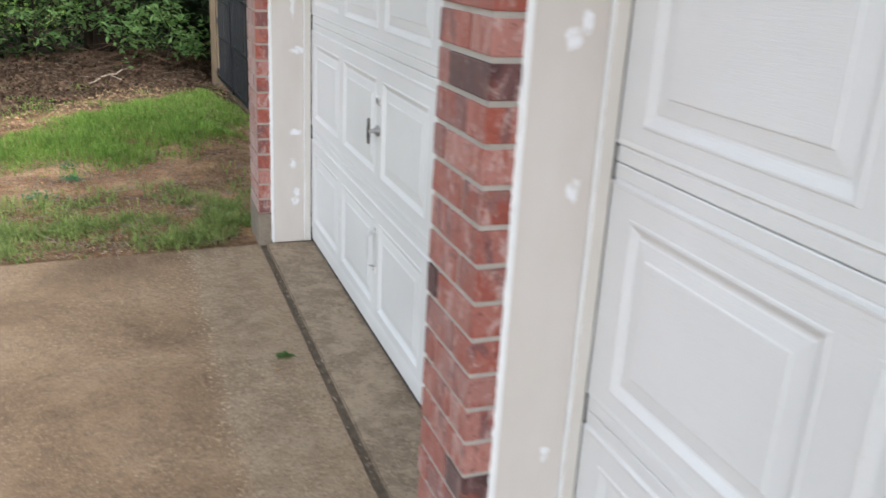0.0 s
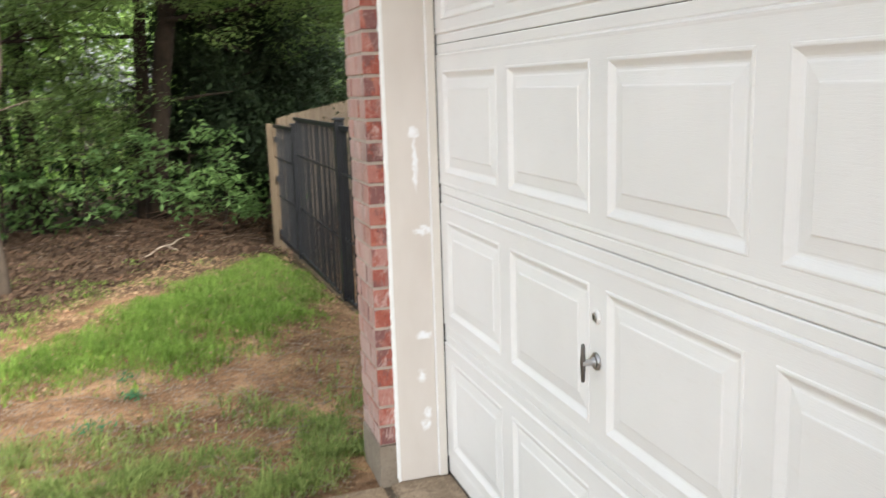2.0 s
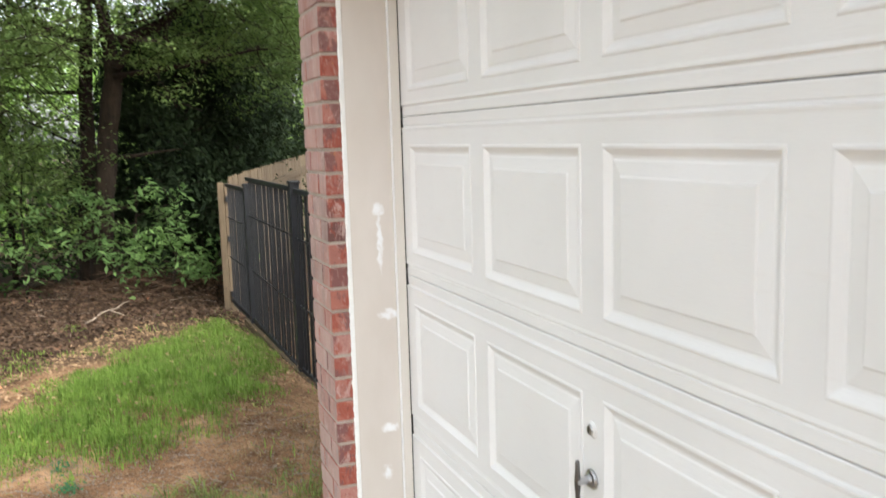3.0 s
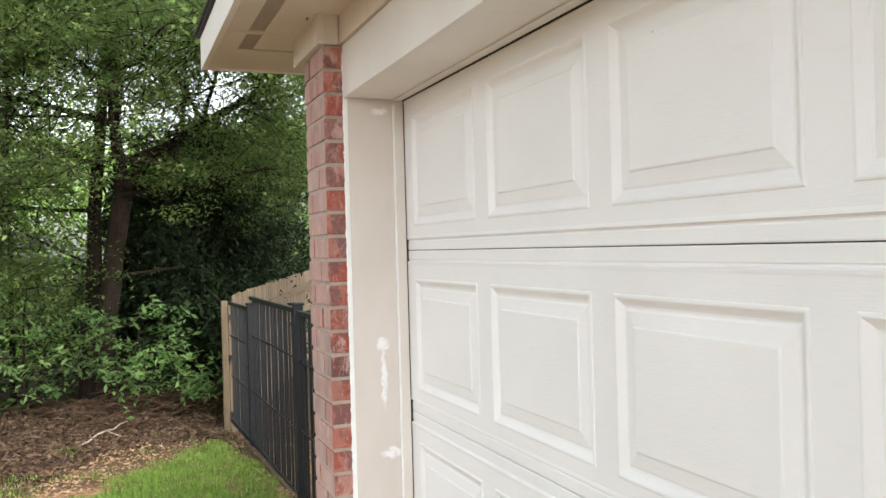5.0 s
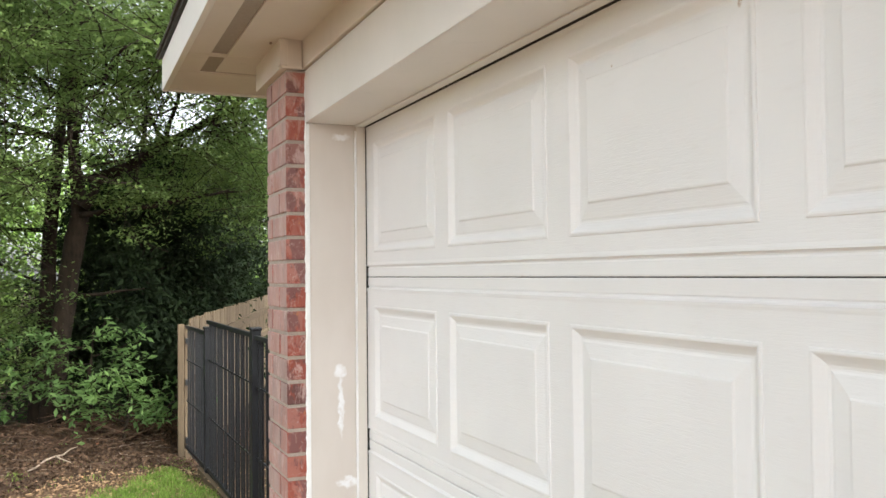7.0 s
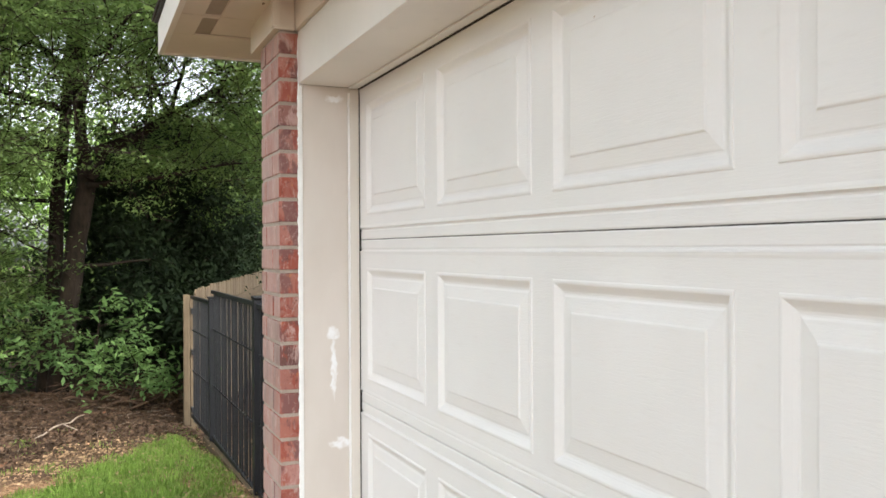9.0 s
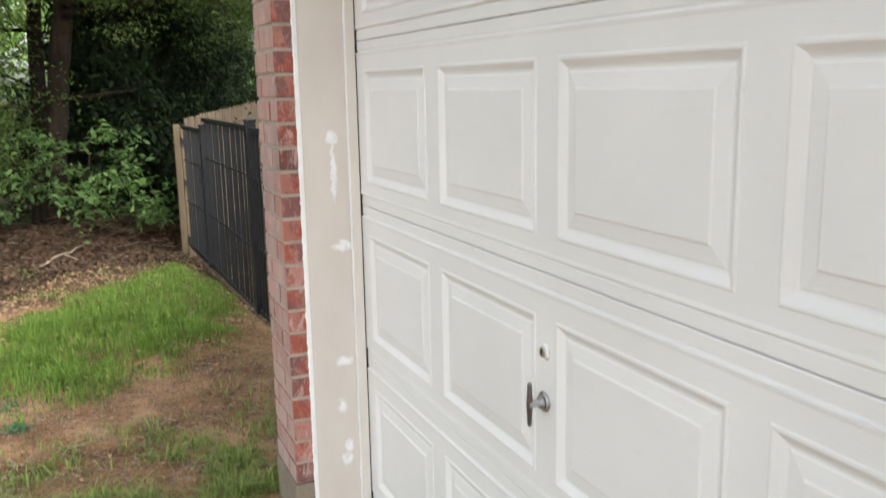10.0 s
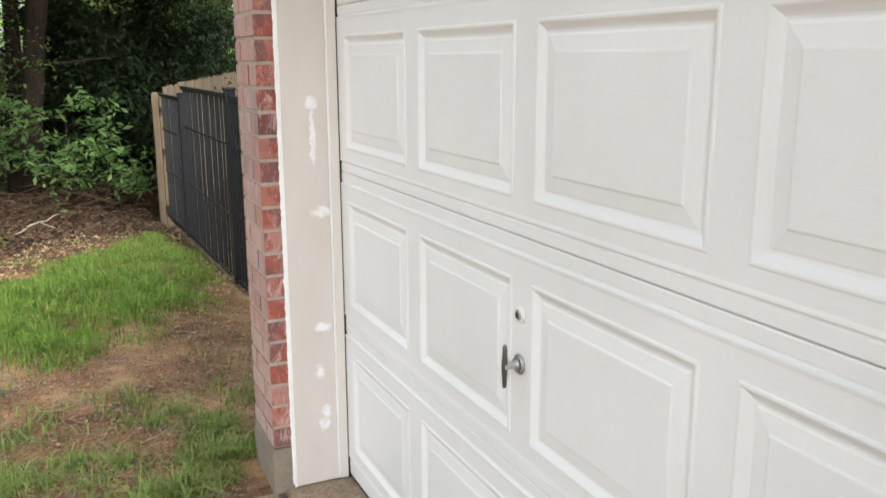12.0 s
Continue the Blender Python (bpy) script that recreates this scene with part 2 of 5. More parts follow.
def mat_leaf(name, lo, hi, glow=0.45, rough=0.45, patch=1.8, mottle=0.4):
    m = Nodes(name, rough + 0.15, spec=0.15)
    isl = m.n("NewGeometry").outputs["Random Per Island"]
    drift = m.grey(m.noise(m.coord(world_space=True), patch, 3, 0.6), 0.32, 0.68)
    tone = m.math("ADD", m.math("MULTIPLY", drift, 1 - mottle), m.math("MULTIPLY", isl, mottle))
    col = m.ramp(tone, [(0.0, lo), (0.7, hi), (0.95, tuple(min(1, c * 1.25) for c in hi)), (1.0, (hi[0] * 1.7, hi[1] * 1.25, hi[2] * 1.1))])
    m.color(col)
    tr = m.n("BsdfTranslucent")
    m.link(m.mix(0.5, col, tuple(min(1, c * 1.6) for c in hi)), tr.inputs[0])
    mx = m.n("MixShader")
    mx.inputs[0].default_value = glow
    m.link(m.b.outputs[0], mx.inputs[1])
    m.link(tr.outputs[0], mx.inputs[2])
    m.link(mx.outputs[0], m.t.nodes["Material Output"].inputs[0])
    return m.mat


def mat_bark(name, lo, hi):
    m = Nodes(name, 0.9, spec=0.2)
    v = m.coord((1, 1, 0.22), True)
    base = m.ramp(m.noise(v, 26, 6, 0.7), [(0.3, lo), (0.7, hi)])
    c = m.mix(m.grey(m.noise(m.coord(world_space=True), 4, 4), 0.5, 0.75, 0, 0.5), base, tuple(x * 1.3 for x in hi))
    m.color(c)
    m.bump(m.noise(v, 34, 5, 0.7), 0.9, 0.02)
    return m.mat


def mat_wood():
    m = Nodes("weathered_cedar", 0.8, spec=0.25)
    v = m.coord((1, 1, 0.09), True)
    rnd = m.n("ObjectInfo").outputs["Random"]
    base = m.ramp(m.noise(v, 60, 5, 0.6), [(0.3, (0.075, 0.052, 0.032)), (0.7, (0.155, 0.113, 0.072))])
    c = m.mix(m.math("MULTIPLY", rnd, 0.5), base, (0.25, 0.19, 0.125))
    c = m.mix(m.grey(m.noise(m.coord(world_space=True), 9, 3), 0.68, 0.74, 0, 0.7), c, (0.14, 0.08, 0.05))
    m.color(c)
    m.bump(m.noise(v, 90, 4), 0.4, 0.004)
    return m.mat


def mat_plain(name, col, rough=0.5, metal=0.0, vary=0.15, scale=25, bump=0.1):
    m = Nodes(name, rough, metal)
    v = m.coord(world_space=True)
    n = m.noise(v, scale, 4)
    m.color(m.ramp(n, [(0.3, tuple(c * (1 - vary) for c in col)), (0.7, tuple(min(1, c * (1 + vary)) for c in col))]))
    m.bump(m.noise(v, scale * 6, 3), bump, 0.003)
    return m.mat


M_DOOR = mat_door()
M_WHITE = mat_trim("white_trim_paint", (0.72, 0.69, 0.64), (0.78, 0.75, 0.70))
M_BEAD = mat_trim("white_caulked_edge", (0.74, 0.73, 0.70), (0.80, 0.79, 0.76))
M_CREAM = mat_trim("cream_soffit_paint", (0.64, 0.575, 0.50), (0.70, 0.635, 0.56))
M_STOP = mat_trim("stop_paint", (0.67, 0.625, 0.57), (0.73, 0.69, 0.635))
M_JAMB_FAR = mat_jamb("primed_board_patched", [(0.757, 1.295, 0.020, 0.022), (0.760, 1.18, 0.009, 0.10), (0.783, 0.932, 0.034, 0.017), (0.772, 0.53, 0.030, 0.016), (0.757, 0.372, 0.018, 0.024), (0.776, 0.22, 0.017, 0.022), (0.77, 0.175, 0.020, 0.022), (0.765, 2.06, 0.030, 0.012)])
M_JAMB_NEAR = mat_jamb("primed_board_patched_2", [(0.765, 1.32, 0.014, 0.022), (0.745, 1.29, 0.018, 0.020), (0.772, 1.01, 0.013, 0.026), (0.77, 0.43, 0.010, 0.016), (0.766, 1.75, 0.012, 0.05)])
M_BRICK = mat_brick("brick_clay", 0.18, 0.91)
# far pier's copy, with more of the painted sheen and fewer dark bricks
M_BRICK_SHEEN = mat_brick("pale_sheen_brick_clay", 0.75, 0.97)
M_MORTAR = mat_stone("mortar", (0.42, 0.385, 0.335), (0.53, 0.495, 0.44), 14, (0.24, 0.20, 0.17), 0.35)
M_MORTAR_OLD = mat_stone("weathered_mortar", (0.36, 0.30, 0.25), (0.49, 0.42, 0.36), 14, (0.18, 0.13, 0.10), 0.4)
M_BASE = mat_stone("parged_footing", (0.17, 0.135, 0.10), (0.31, 0.26, 0.205), 6, (0.11, 0.085, 0.065), 0.6)
M_SLAB = mat_concrete()
M_JOINT = mat_stone("joint_filler", (0.07, 0.054, 0.038), (0.16, 0.125, 0.09), 26, (0.34, 0.29, 0.23), 0.55)
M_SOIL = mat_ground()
M_CAULK = mat_plain("white_caulk", (0.87, 0.87, 0.86), 0.5, vary=0.04)
M_VENT = mat_plain("soffit_vent_screen", (0.33, 0.28, 0.23), 0.7, vary=0.15, scale=220)
M_RUBBER = mat_plain("black_rubber_seal", (0.015, 0.014, 0.013), 0.7)
M_CHROME = mat_plain("brushed_chrome", (0.55, 0.55, 0.56), 0.34, 1.0, vary=0.06)
M_DULL = mat_plain("worn_grey_metal", (0.17, 0.165, 0.16), 0.35, 0.9, vary=0.2)
M_IRON = mat_plain("black_painted_iron", (0.010, 0.011, 0.014), 0.5, vary=0.25)
M_WOOD = mat_wood()
M_SHINGLE = mat_stone("asphalt_shingle", (0.045, 0.04, 0.036), (0.09, 0.08, 0.07), 30, (0.02, 0.02, 0.02), 0.4)
M_YELLOW = mat_stone("yellow_limestone", (0.37, 0.27, 0.145), (0.52, 0.40, 0.235), 7, (0.30, 0.21, 0.11), 0.35, 0.8)
M_OAK = mat_leaf("oak_leaf", (0.050, 0.090, 0.029), (0.168, 0.243, 0.075), 0.45, patch=1.3, mottle=0.3)
M_SHRUB = mat_leaf("shrub_leaf", (0.06, 0.12, 0.04), (0.185, 0.30, 0.10), 0.45, patch=2.2, mottle=0.3)
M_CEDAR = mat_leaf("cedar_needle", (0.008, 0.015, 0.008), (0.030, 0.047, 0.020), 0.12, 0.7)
# very pale leaf: sunlight on the far woods put into its colour
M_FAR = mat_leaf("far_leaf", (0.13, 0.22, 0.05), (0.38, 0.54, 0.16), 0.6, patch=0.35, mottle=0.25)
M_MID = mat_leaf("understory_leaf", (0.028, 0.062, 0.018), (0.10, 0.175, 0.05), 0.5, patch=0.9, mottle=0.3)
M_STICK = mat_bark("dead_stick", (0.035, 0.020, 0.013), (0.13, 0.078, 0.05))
# near-black leaf: the deep shade of the woods put into its colour
M_SHADE_LEAF = mat_leaf("shade_dark_leaf", (0.010, 0.020, 0.008), (0.032, 0.058, 0.020), 0.25, 0.6)
M_STRAW = mat_leaf("straw_blade", (0.12, 0.085, 0.045), (0.34, 0.25, 0.13), 0.3, 0.6, mottle=0.8)
M_GRASS = mat_leaf("lawn_blade", (0.042, 0.10, 0.018), (0.275, 0.40, 0.085), 0.4, 0.5, patch=4.0, mottle=0.75)
M_WEAK = mat_leaf("thin_grass_blade", (0.062, 0.11, 0.026), (0.31, 0.375, 0.125), 0.4, 0.6, patch=6, mottle=0.75)
M_WEED = mat_leaf("weed_leaf", (0.05, 0.14, 0.06), (0.10, 0.25, 0.12), 0.3, 0.6)
M_PALE = mat_leaf("pale_weed_leaf", (0.24, 0.30, 0.15), (0.40, 0.46, 0.26), 0.3, 0.6)
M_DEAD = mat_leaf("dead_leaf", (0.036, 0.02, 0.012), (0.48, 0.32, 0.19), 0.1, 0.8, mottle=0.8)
# darker copy of dead_leaf: tree shade put into the litter colour
M_DEAD_SHADE = mat_leaf("shaded_dead_leaf", (0.025, 0.015, 0.010), (0.15, 0.095, 0.062), 0.1, 0.8, mottle=0.8)
M_BARK = mat_bark("dark_bark", (0.010, 0.007, 0.005), (0.036, 0.025, 0.017))
M_BARK_PALE = mat_bark("pale_bark", (0.055, 0.040, 0.029), (0.135, 0.104, 0.078))
M_TWIG = mat_bark("dry_twig", (0.22, 0.17, 0.13), (0.42, 0.34, 0.27))

# ---- builders ----


def mesh_data(name, verts, faces, mat, smooth=False):
    me = bpy.data.meshes.new(name)
    me.from_pydata([tuple(v) for v in verts], [], faces)
    me.materials.append(mat)
    if smooth:
        me.polygons.foreach_set("use_smooth", [True] * len(me.polygons))
    me.update()
    return me


def part(name, bm, mat, parent=None, label="", smooth=False):
    me = bpy.data.meshes.new(name)
    bmesh.ops.recalc_face_normals(bm, faces=bm.faces)
    bm.to_mesh(me)
    bm.free()
    me.materials.append(mat)
    if smooth:
        me.polygons.foreach_set("use_smooth", [True] * len(me.polygons))
    ob = new(name, me)
    if parent is not None:
        ob.parent = parent
    if label:
        tagged(ob, label)
    return ob


def add_box(bm, lo, hi, bevel=0.0):
    m = Matrix.LocRotScale([(a + b) / 2 for a, b in zip(lo, hi)], None, [b - a for a, b in zip(lo, hi)])
    r = bmesh.ops.create_cube(bm, size=1, matrix=m)
    if bevel:
        edges = list({e for v in r["verts"] for e in v.link_edges})
        bmesh.ops.bevel(bm, geom=edges, offset=bevel, segments=2, affect="EDGES", profile=0.6)
    return bm


def box(lo, hi, bevel=0.0):
    return add_box(bmesh.new(), lo, hi, bevel)


def empty(name, at=(0, 0, 0)):
    ob = new(name)
    ob.location = at
    ob.empty_display_size = 0.1
    return ob


def child(ob, parent):
    """Parents without moving: the child's pose is written in the parent's space."""
    ob.parent = parent
    ob.matrix_parent_inverse = Matrix.Translation(parent.location).inverted()
    return ob


def tube(points, radii, sides=8):
    """Verts and faces of a tapered tube along points."""
    pts = [Vector(p) for p in points]
    verts, faces = [], []
    up = Vector((0.31, 0.17, 0.93)).normalized()
    for i, p in enumerate(pts):
        d = (pts[min(i + 1, len(pts) - 1)] - pts[max(i - 1, 0)]).normalized()
        a = d.cross(up)
        a = a.normalized() if a.length > 1e-3 else d.cross(Vector((1, 0, 0))).normalized()
        b = d.cross(a)
        for k in range(sides):
            w = 2 * math.pi * k / sides
            verts.append(p + (a * math.cos(w) + b * math.sin(w)) * radii[i])
        if i:
            o, q = (i - 1) * sides, i * sides
            faces += [(o + k, o + (k + 1) % sides, q + (k + 1) % sides, q + k) for k in range(sides)]
    faces.append(tuple(reversed(range(sides))))
    faces.append(tuple(range(len(verts) - sides, len(verts))))
    return verts, faces


def join(pieces):
    verts, faces = [], []
    for v, f in pieces:
        o = len(verts)
        verts += list(v)
        faces += [tuple(i + o for i in q) for q in f]
    return verts, faces


def cylinder(bm, centre, axis, radius, length, sides=24, bevel=0.0):
    q = Vector((0, 0, 1)).rotation_difference(Vector(axis))
    m = Matrix.Translation(centre) @ q.to_matrix().to_4x4()
    r = bmesh.ops.create_cone(bm, cap_ends=True, segments=sides, radius1=radius, radius2=radius, depth=length, matrix=m)
    if bevel:
        rim = [e for e in {e for v in r["verts"] for e in v.link_edges} if any(len(f.verts) > 4 for f in e.link_faces)]
        bmesh.ops.bevel(bm, geom=rim, offset=bevel, segments=3, affect="EDGES")
    return bm


# ---- plan ----
FLOOR = -0.05          # top of the slab
DOOR_X = 0.85          # face of both doors
BRICK_X = 0.582        # face of the brickwork
JAMB_X = 0.652         # outer edge of the jamb boards
SECTION = 0.533        # height of one door section
FAR_Y, MID_Y, NEAR_Y = 4.155, 1.60, 1.335   # faces of the jambs
CORNER_Y = 4.435       # end of the front wall
HEAD_Z = 2.097         # underside of the door head
SOFFIT_Z = 2.365


def ground_z(x, y):
    """Height of the soil: a slight hump of lawn that falls towards the woods; it lies under the slab near the house."""
    z = -0.055 - 0.20 * max(0.0, min(1.0, (y - 6.6) / 4.2)) ** 1.2
    z += 0.075 * math.exp(-((x - 0.1) / 1.1) ** 2 - ((y - 6.9) / 1.1) ** 2)
    z -= 0.10 * max(0.0, min(1.0, (x - 0.75) / 0.4)) * max(0.0, min(1.0, (y - 5.0) / 1.5))
    if y > 11:
        z -= 0.05 * (min(y, 26) - 11)
        z += 0.22 * math.exp(-((y - 12.3) / 0.9) ** 2 - ((x - 0.2) / 1.6) ** 2)
    z += 0.014 * noise.noise((x * 1.7, y * 1.7, 3.1)) + 0.006 * noise.noise((x * 6, y * 6, 1.2))
    return z


def slab_edge(x):
    return 4.125 + 0.06 * x


# ---- ground ----
def build_ground():
    def steps(a, fine_lo, fine_hi, b, fine, coarse):
        out, v = [a], a
        while v < b:
            d = fine if fine_lo <= v < fine_hi else min(coarse, max(fine, 0.35 * min(abs(v - fine_lo), abs(v - fine_hi)) + fine))
            v = min(b, v + d)
            out.append(v)
        return out
    xs = steps(-220, -3.0, 2.6, 220, 0.07, 40)
    ys = steps(-220, 3.9, 12.5, 260, 0.07, 40)
    verts = []
    for y in ys:
        for x in xs:
            inside = y < slab_edge(x) - 0.03 and -5.4 < x < 9
            z = -0.24 if inside and y > -9 else ground_z(x, y)
            if not inside and abs(y - slab_edge(x)) < 0.09:
                z = min(z, FLOOR - 0.012)
            verts.append((x, y, z))
    w = len(xs)
    faces = [(j * w + i, j * w + i + 1, (j + 1) * w + i + 1, (j + 1) * w + i) for j in range(len(ys) - 1) for i in range(w - 1)]
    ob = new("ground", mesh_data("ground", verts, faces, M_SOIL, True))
    tagged(ob, "bare orange-brown soil with litter beside the driveway", "ground", kind="structure")


def slab(name, outline, label):
    bm = bmesh.new()
    low = [bm.verts.new((x, y, FLOOR - 0.14)) for x, y in outline]
    top = [bm.verts.new((x, y, FLOOR)) for x, y in outline]
    n = len(outline)
    bm.faces.new(low)
    up = bm.faces.new(top)
    for i in range(n):
        bm.faces.new((low[i], low[(i + 1) % n], top[(i + 1) % n], top[i]))
    bmesh.ops.bevel(bm, geom=list(up.edges), offset=0.008, segments=2, affect="EDGES")
    ob = part(name, bm, M_SLAB)
    tagged(ob, label, "pavement", kind="structure")
    return ob


def build_paving():
    ja, jb = 0.588, 0.612
    slab("pavement_driveway", [(-5.4, -9), (ja, -9), (ja, slab_edge(ja)), (-1.5, slab_edge(-1.5)), (-5.4, slab_edge(-5.4))],
         "tan stained concrete driveway slab with exposed grit")
    slab("pavement_apron", [(jb, -9), (8.5, -9), (8.5, 4.40), (0.66, 4.40), (0.66, 4.17), (jb, 4.17)],
         "brown-grey concrete apron strip under the garage doors")
    bm = box((ja - 0.002, -9, FLOOR - 0.12), (jb + 0.002, 4.15, FLOOR - 0.007))
    ob = part("pavement_joint", bm, M_JOINT)
    tagged(ob, "dark dirt-filled expansion joint in the concrete", "joint", kind="structure")


# ---- house ----
def build_shell():
    """Plain closing walls of the garage behind its front."""
    w = part("wall_side", box((0.68, 4.26, FLOOR), (7.4, CORNER_Y - 0.012, 2.60)), M_MORTAR)
    tagged(w, "brick side wall of the garage", "wall", kind="structure")
    w = part("wall_back", box((7.4, -7.0, FLOOR), (7.6, CORNER_Y - 0.012, 2.60)), M_MORTAR)
    tagged(w, "back wall of the garage", "wall", kind="structure")
    w = part("wall_near", box((BRICK_X + 0.01, -7.0, FLOOR), (0.80, -1.32, 2.27)), M_MORTAR)
    tagged(w, "front wall beyond the near garage door", "wall", kind="structure")
    c = part("ceiling", box((0.95, -7.0, 2.50), (7.4, 4.26, 2.56)), M_CREAM)
    tagged(c, "ceiling inside the closed garage", "ceiling", kind="structure")


def pier(name, y0, y1, seed, label, low=0.113, joints=None, phase=0):
    """A brick pier of the front wall: mortar core, parged footing and single bricks."""
    rng = random.Random(seed)
    course, count = 0.0770, 28
    core = part(name, box((BRICK_X + 0.0045, y0 + 0.0045, low), (JAMB_X + 0.028, y1 - 0.0045, low + course * count)), joints or M_MORTAR)
    tagged(core, label, "brick pier", kind="structure")
    bm = box((BRICK_X - 0.004, y0 - 0.002, FLOOR - 0.2), (JAMB_X - 0.004, y1 + 0.004, low - 0.004), 0.006)
    part("footing", bm, M_BASE, core, "grey parged concrete footing")
    meshes = {}

    def brick_mesh(length):
        key = round(length, 3)
        if key not in meshes:
            bm = box((0, 0, 0), (0.070, length, course - 0.0112), 0.0035)
            for v in bm.verts:
                v.co += Vector((noise.noise(v.co * 40), noise.noise(v.co * 37 + Vector((5, 0, 0))), noise.noise(v.co * 41 + Vector((0, 7, 0))))) * 0.0014
            bmesh.ops.recalc_face_normals(bm, faces=bm.faces)
            me = bpy.data.meshes.new("brick")
            bm.to_mesh(me)
            bm.free()
            me.materials.append(M_BRICK_SHEEN if joints else M_BRICK)
            meshes[key] = me
        return meshes[key]

    width = y1 - y0
    for k in range(count):
        if width < 0.28:
            cut = 0.205 if (k + phase) % 2 else 0.098
        else:
            cut = 0.062 if k % 2 else 0.185
        ends = [y0, y0 + cut, y1]
        for a, b in zip(ends, ends[1:]):
            la = a + (0.0 if a == y0 else 0.005)
            lb = b - (0.0 if b == y1 else 0.005)
            ob = new("brick", brick_mesh(lb - la))
            ob.location = (BRICK_X + rng.uniform(-0.0015, 0.0015), la + rng.uniform(-0.001, 0.001), low + k * course + 0.004)
            ob.parent = core
    return core


def ragged_strip(x0, x1, y, z0, z1, seed, proud=0.003, rag=0.0016):
    """A thin uneven strip (caulk, bead) on a face that looks along -y."""
    rng = random.Random(seed)
    bm = bmesh.new()
    rows = []
    z = z0
    while z < z1:
        a = x0 - abs(rng.gauss(0, rag))
        b = x1 + rng.uniform(-0.001, 0.002)
        rows.append([bm.verts.new((a, y + 0.0005, z)), bm.verts.new(((a + b) / 2, y - proud, z)), bm.verts.new((b, y - proud * 0.6, z))])
        z += rng.uniform(0.005, 0.016)
    for r, s in zip(rows, rows[1:]):
        bm.faces.new((r[0], r[1], s[1], s[0]))
        bm.faces.new((r[1], r[2], s[2], s[1]))
    return bm


def jamb(name, y, mat, seed, label):
    """Jamb board of an opening, facing along -y, with outer edge strip, stop and caulk."""
    board = part(name, box((JAMB_X, y, FLOOR + 0.004), (DOOR_X + 0.05, y + 0.035, HEAD_Z + 0.0035), 0.002), mat)
    tagged(board, label, "door jamb", kind="structure")
    part("door_stop", box((0.815, y - 0.012, FLOOR + 0.006), (0.8465, y - 0.0005, HEAD_Z - 0.001), 0.004), M_STOP, board, "pale painted door stop")
    part("edge_strip", box((JAMB_X - 0.003, y - 0.004, FLOOR + 0.004), (JAMB_X + 0.007, y - 0.0005, HEAD_Z - 0.001), 0.0015), M_CAULK, board, "white edge strip")
    part("caulk", ragged_strip(JAMB_X - 0.0075, JAMB_X - 0.002, y - 0.0015, FLOOR + 0.02, 2.26, seed), M_CAULK, board, "rough white caulk line")
    part("rubber_seal", box((0.847, y - 0.0085, FLOOR + 0.004), (0.868, y - 0.0005, HEAD_Z - 0.001)), M_RUBBER, board, "black rubber seal")
    part("bead", ragged_strip(0.8105, 0.8165, y - 0.0030, FLOOR + 0.01, HEAD_Z - 0.01, seed + 5, 0.010, 0.0004), M_CAULK, board, "thin white bead beside the stop")
    return board


def head(name, y0, y1, label):
    """Boards over an opening: underside, front board and the frieze above it."""
    ob = part(name, box((JAMB_X - 0.006, y0, HEAD_Z + 0.004), (DOOR_X + 0.05, y1, 2.270), 0.003), M_WHITE)
    tagged(ob, label, "door head", kind="structure")
    part("head_stop", box((0.812, y0 + 0.001, HEAD_Z - 0.001), (0.842, y1 - 0.001, HEAD_Z + 0.0035), 0.004), M_BEAD, ob)
    part("rubber_seal", box((0.8425, y0 + 0.001, HEAD_Z - 0.001), (0.870, y1 - 0.001, HEAD_Z + 0.0035)), M_RUBBER, ob)
    return ob


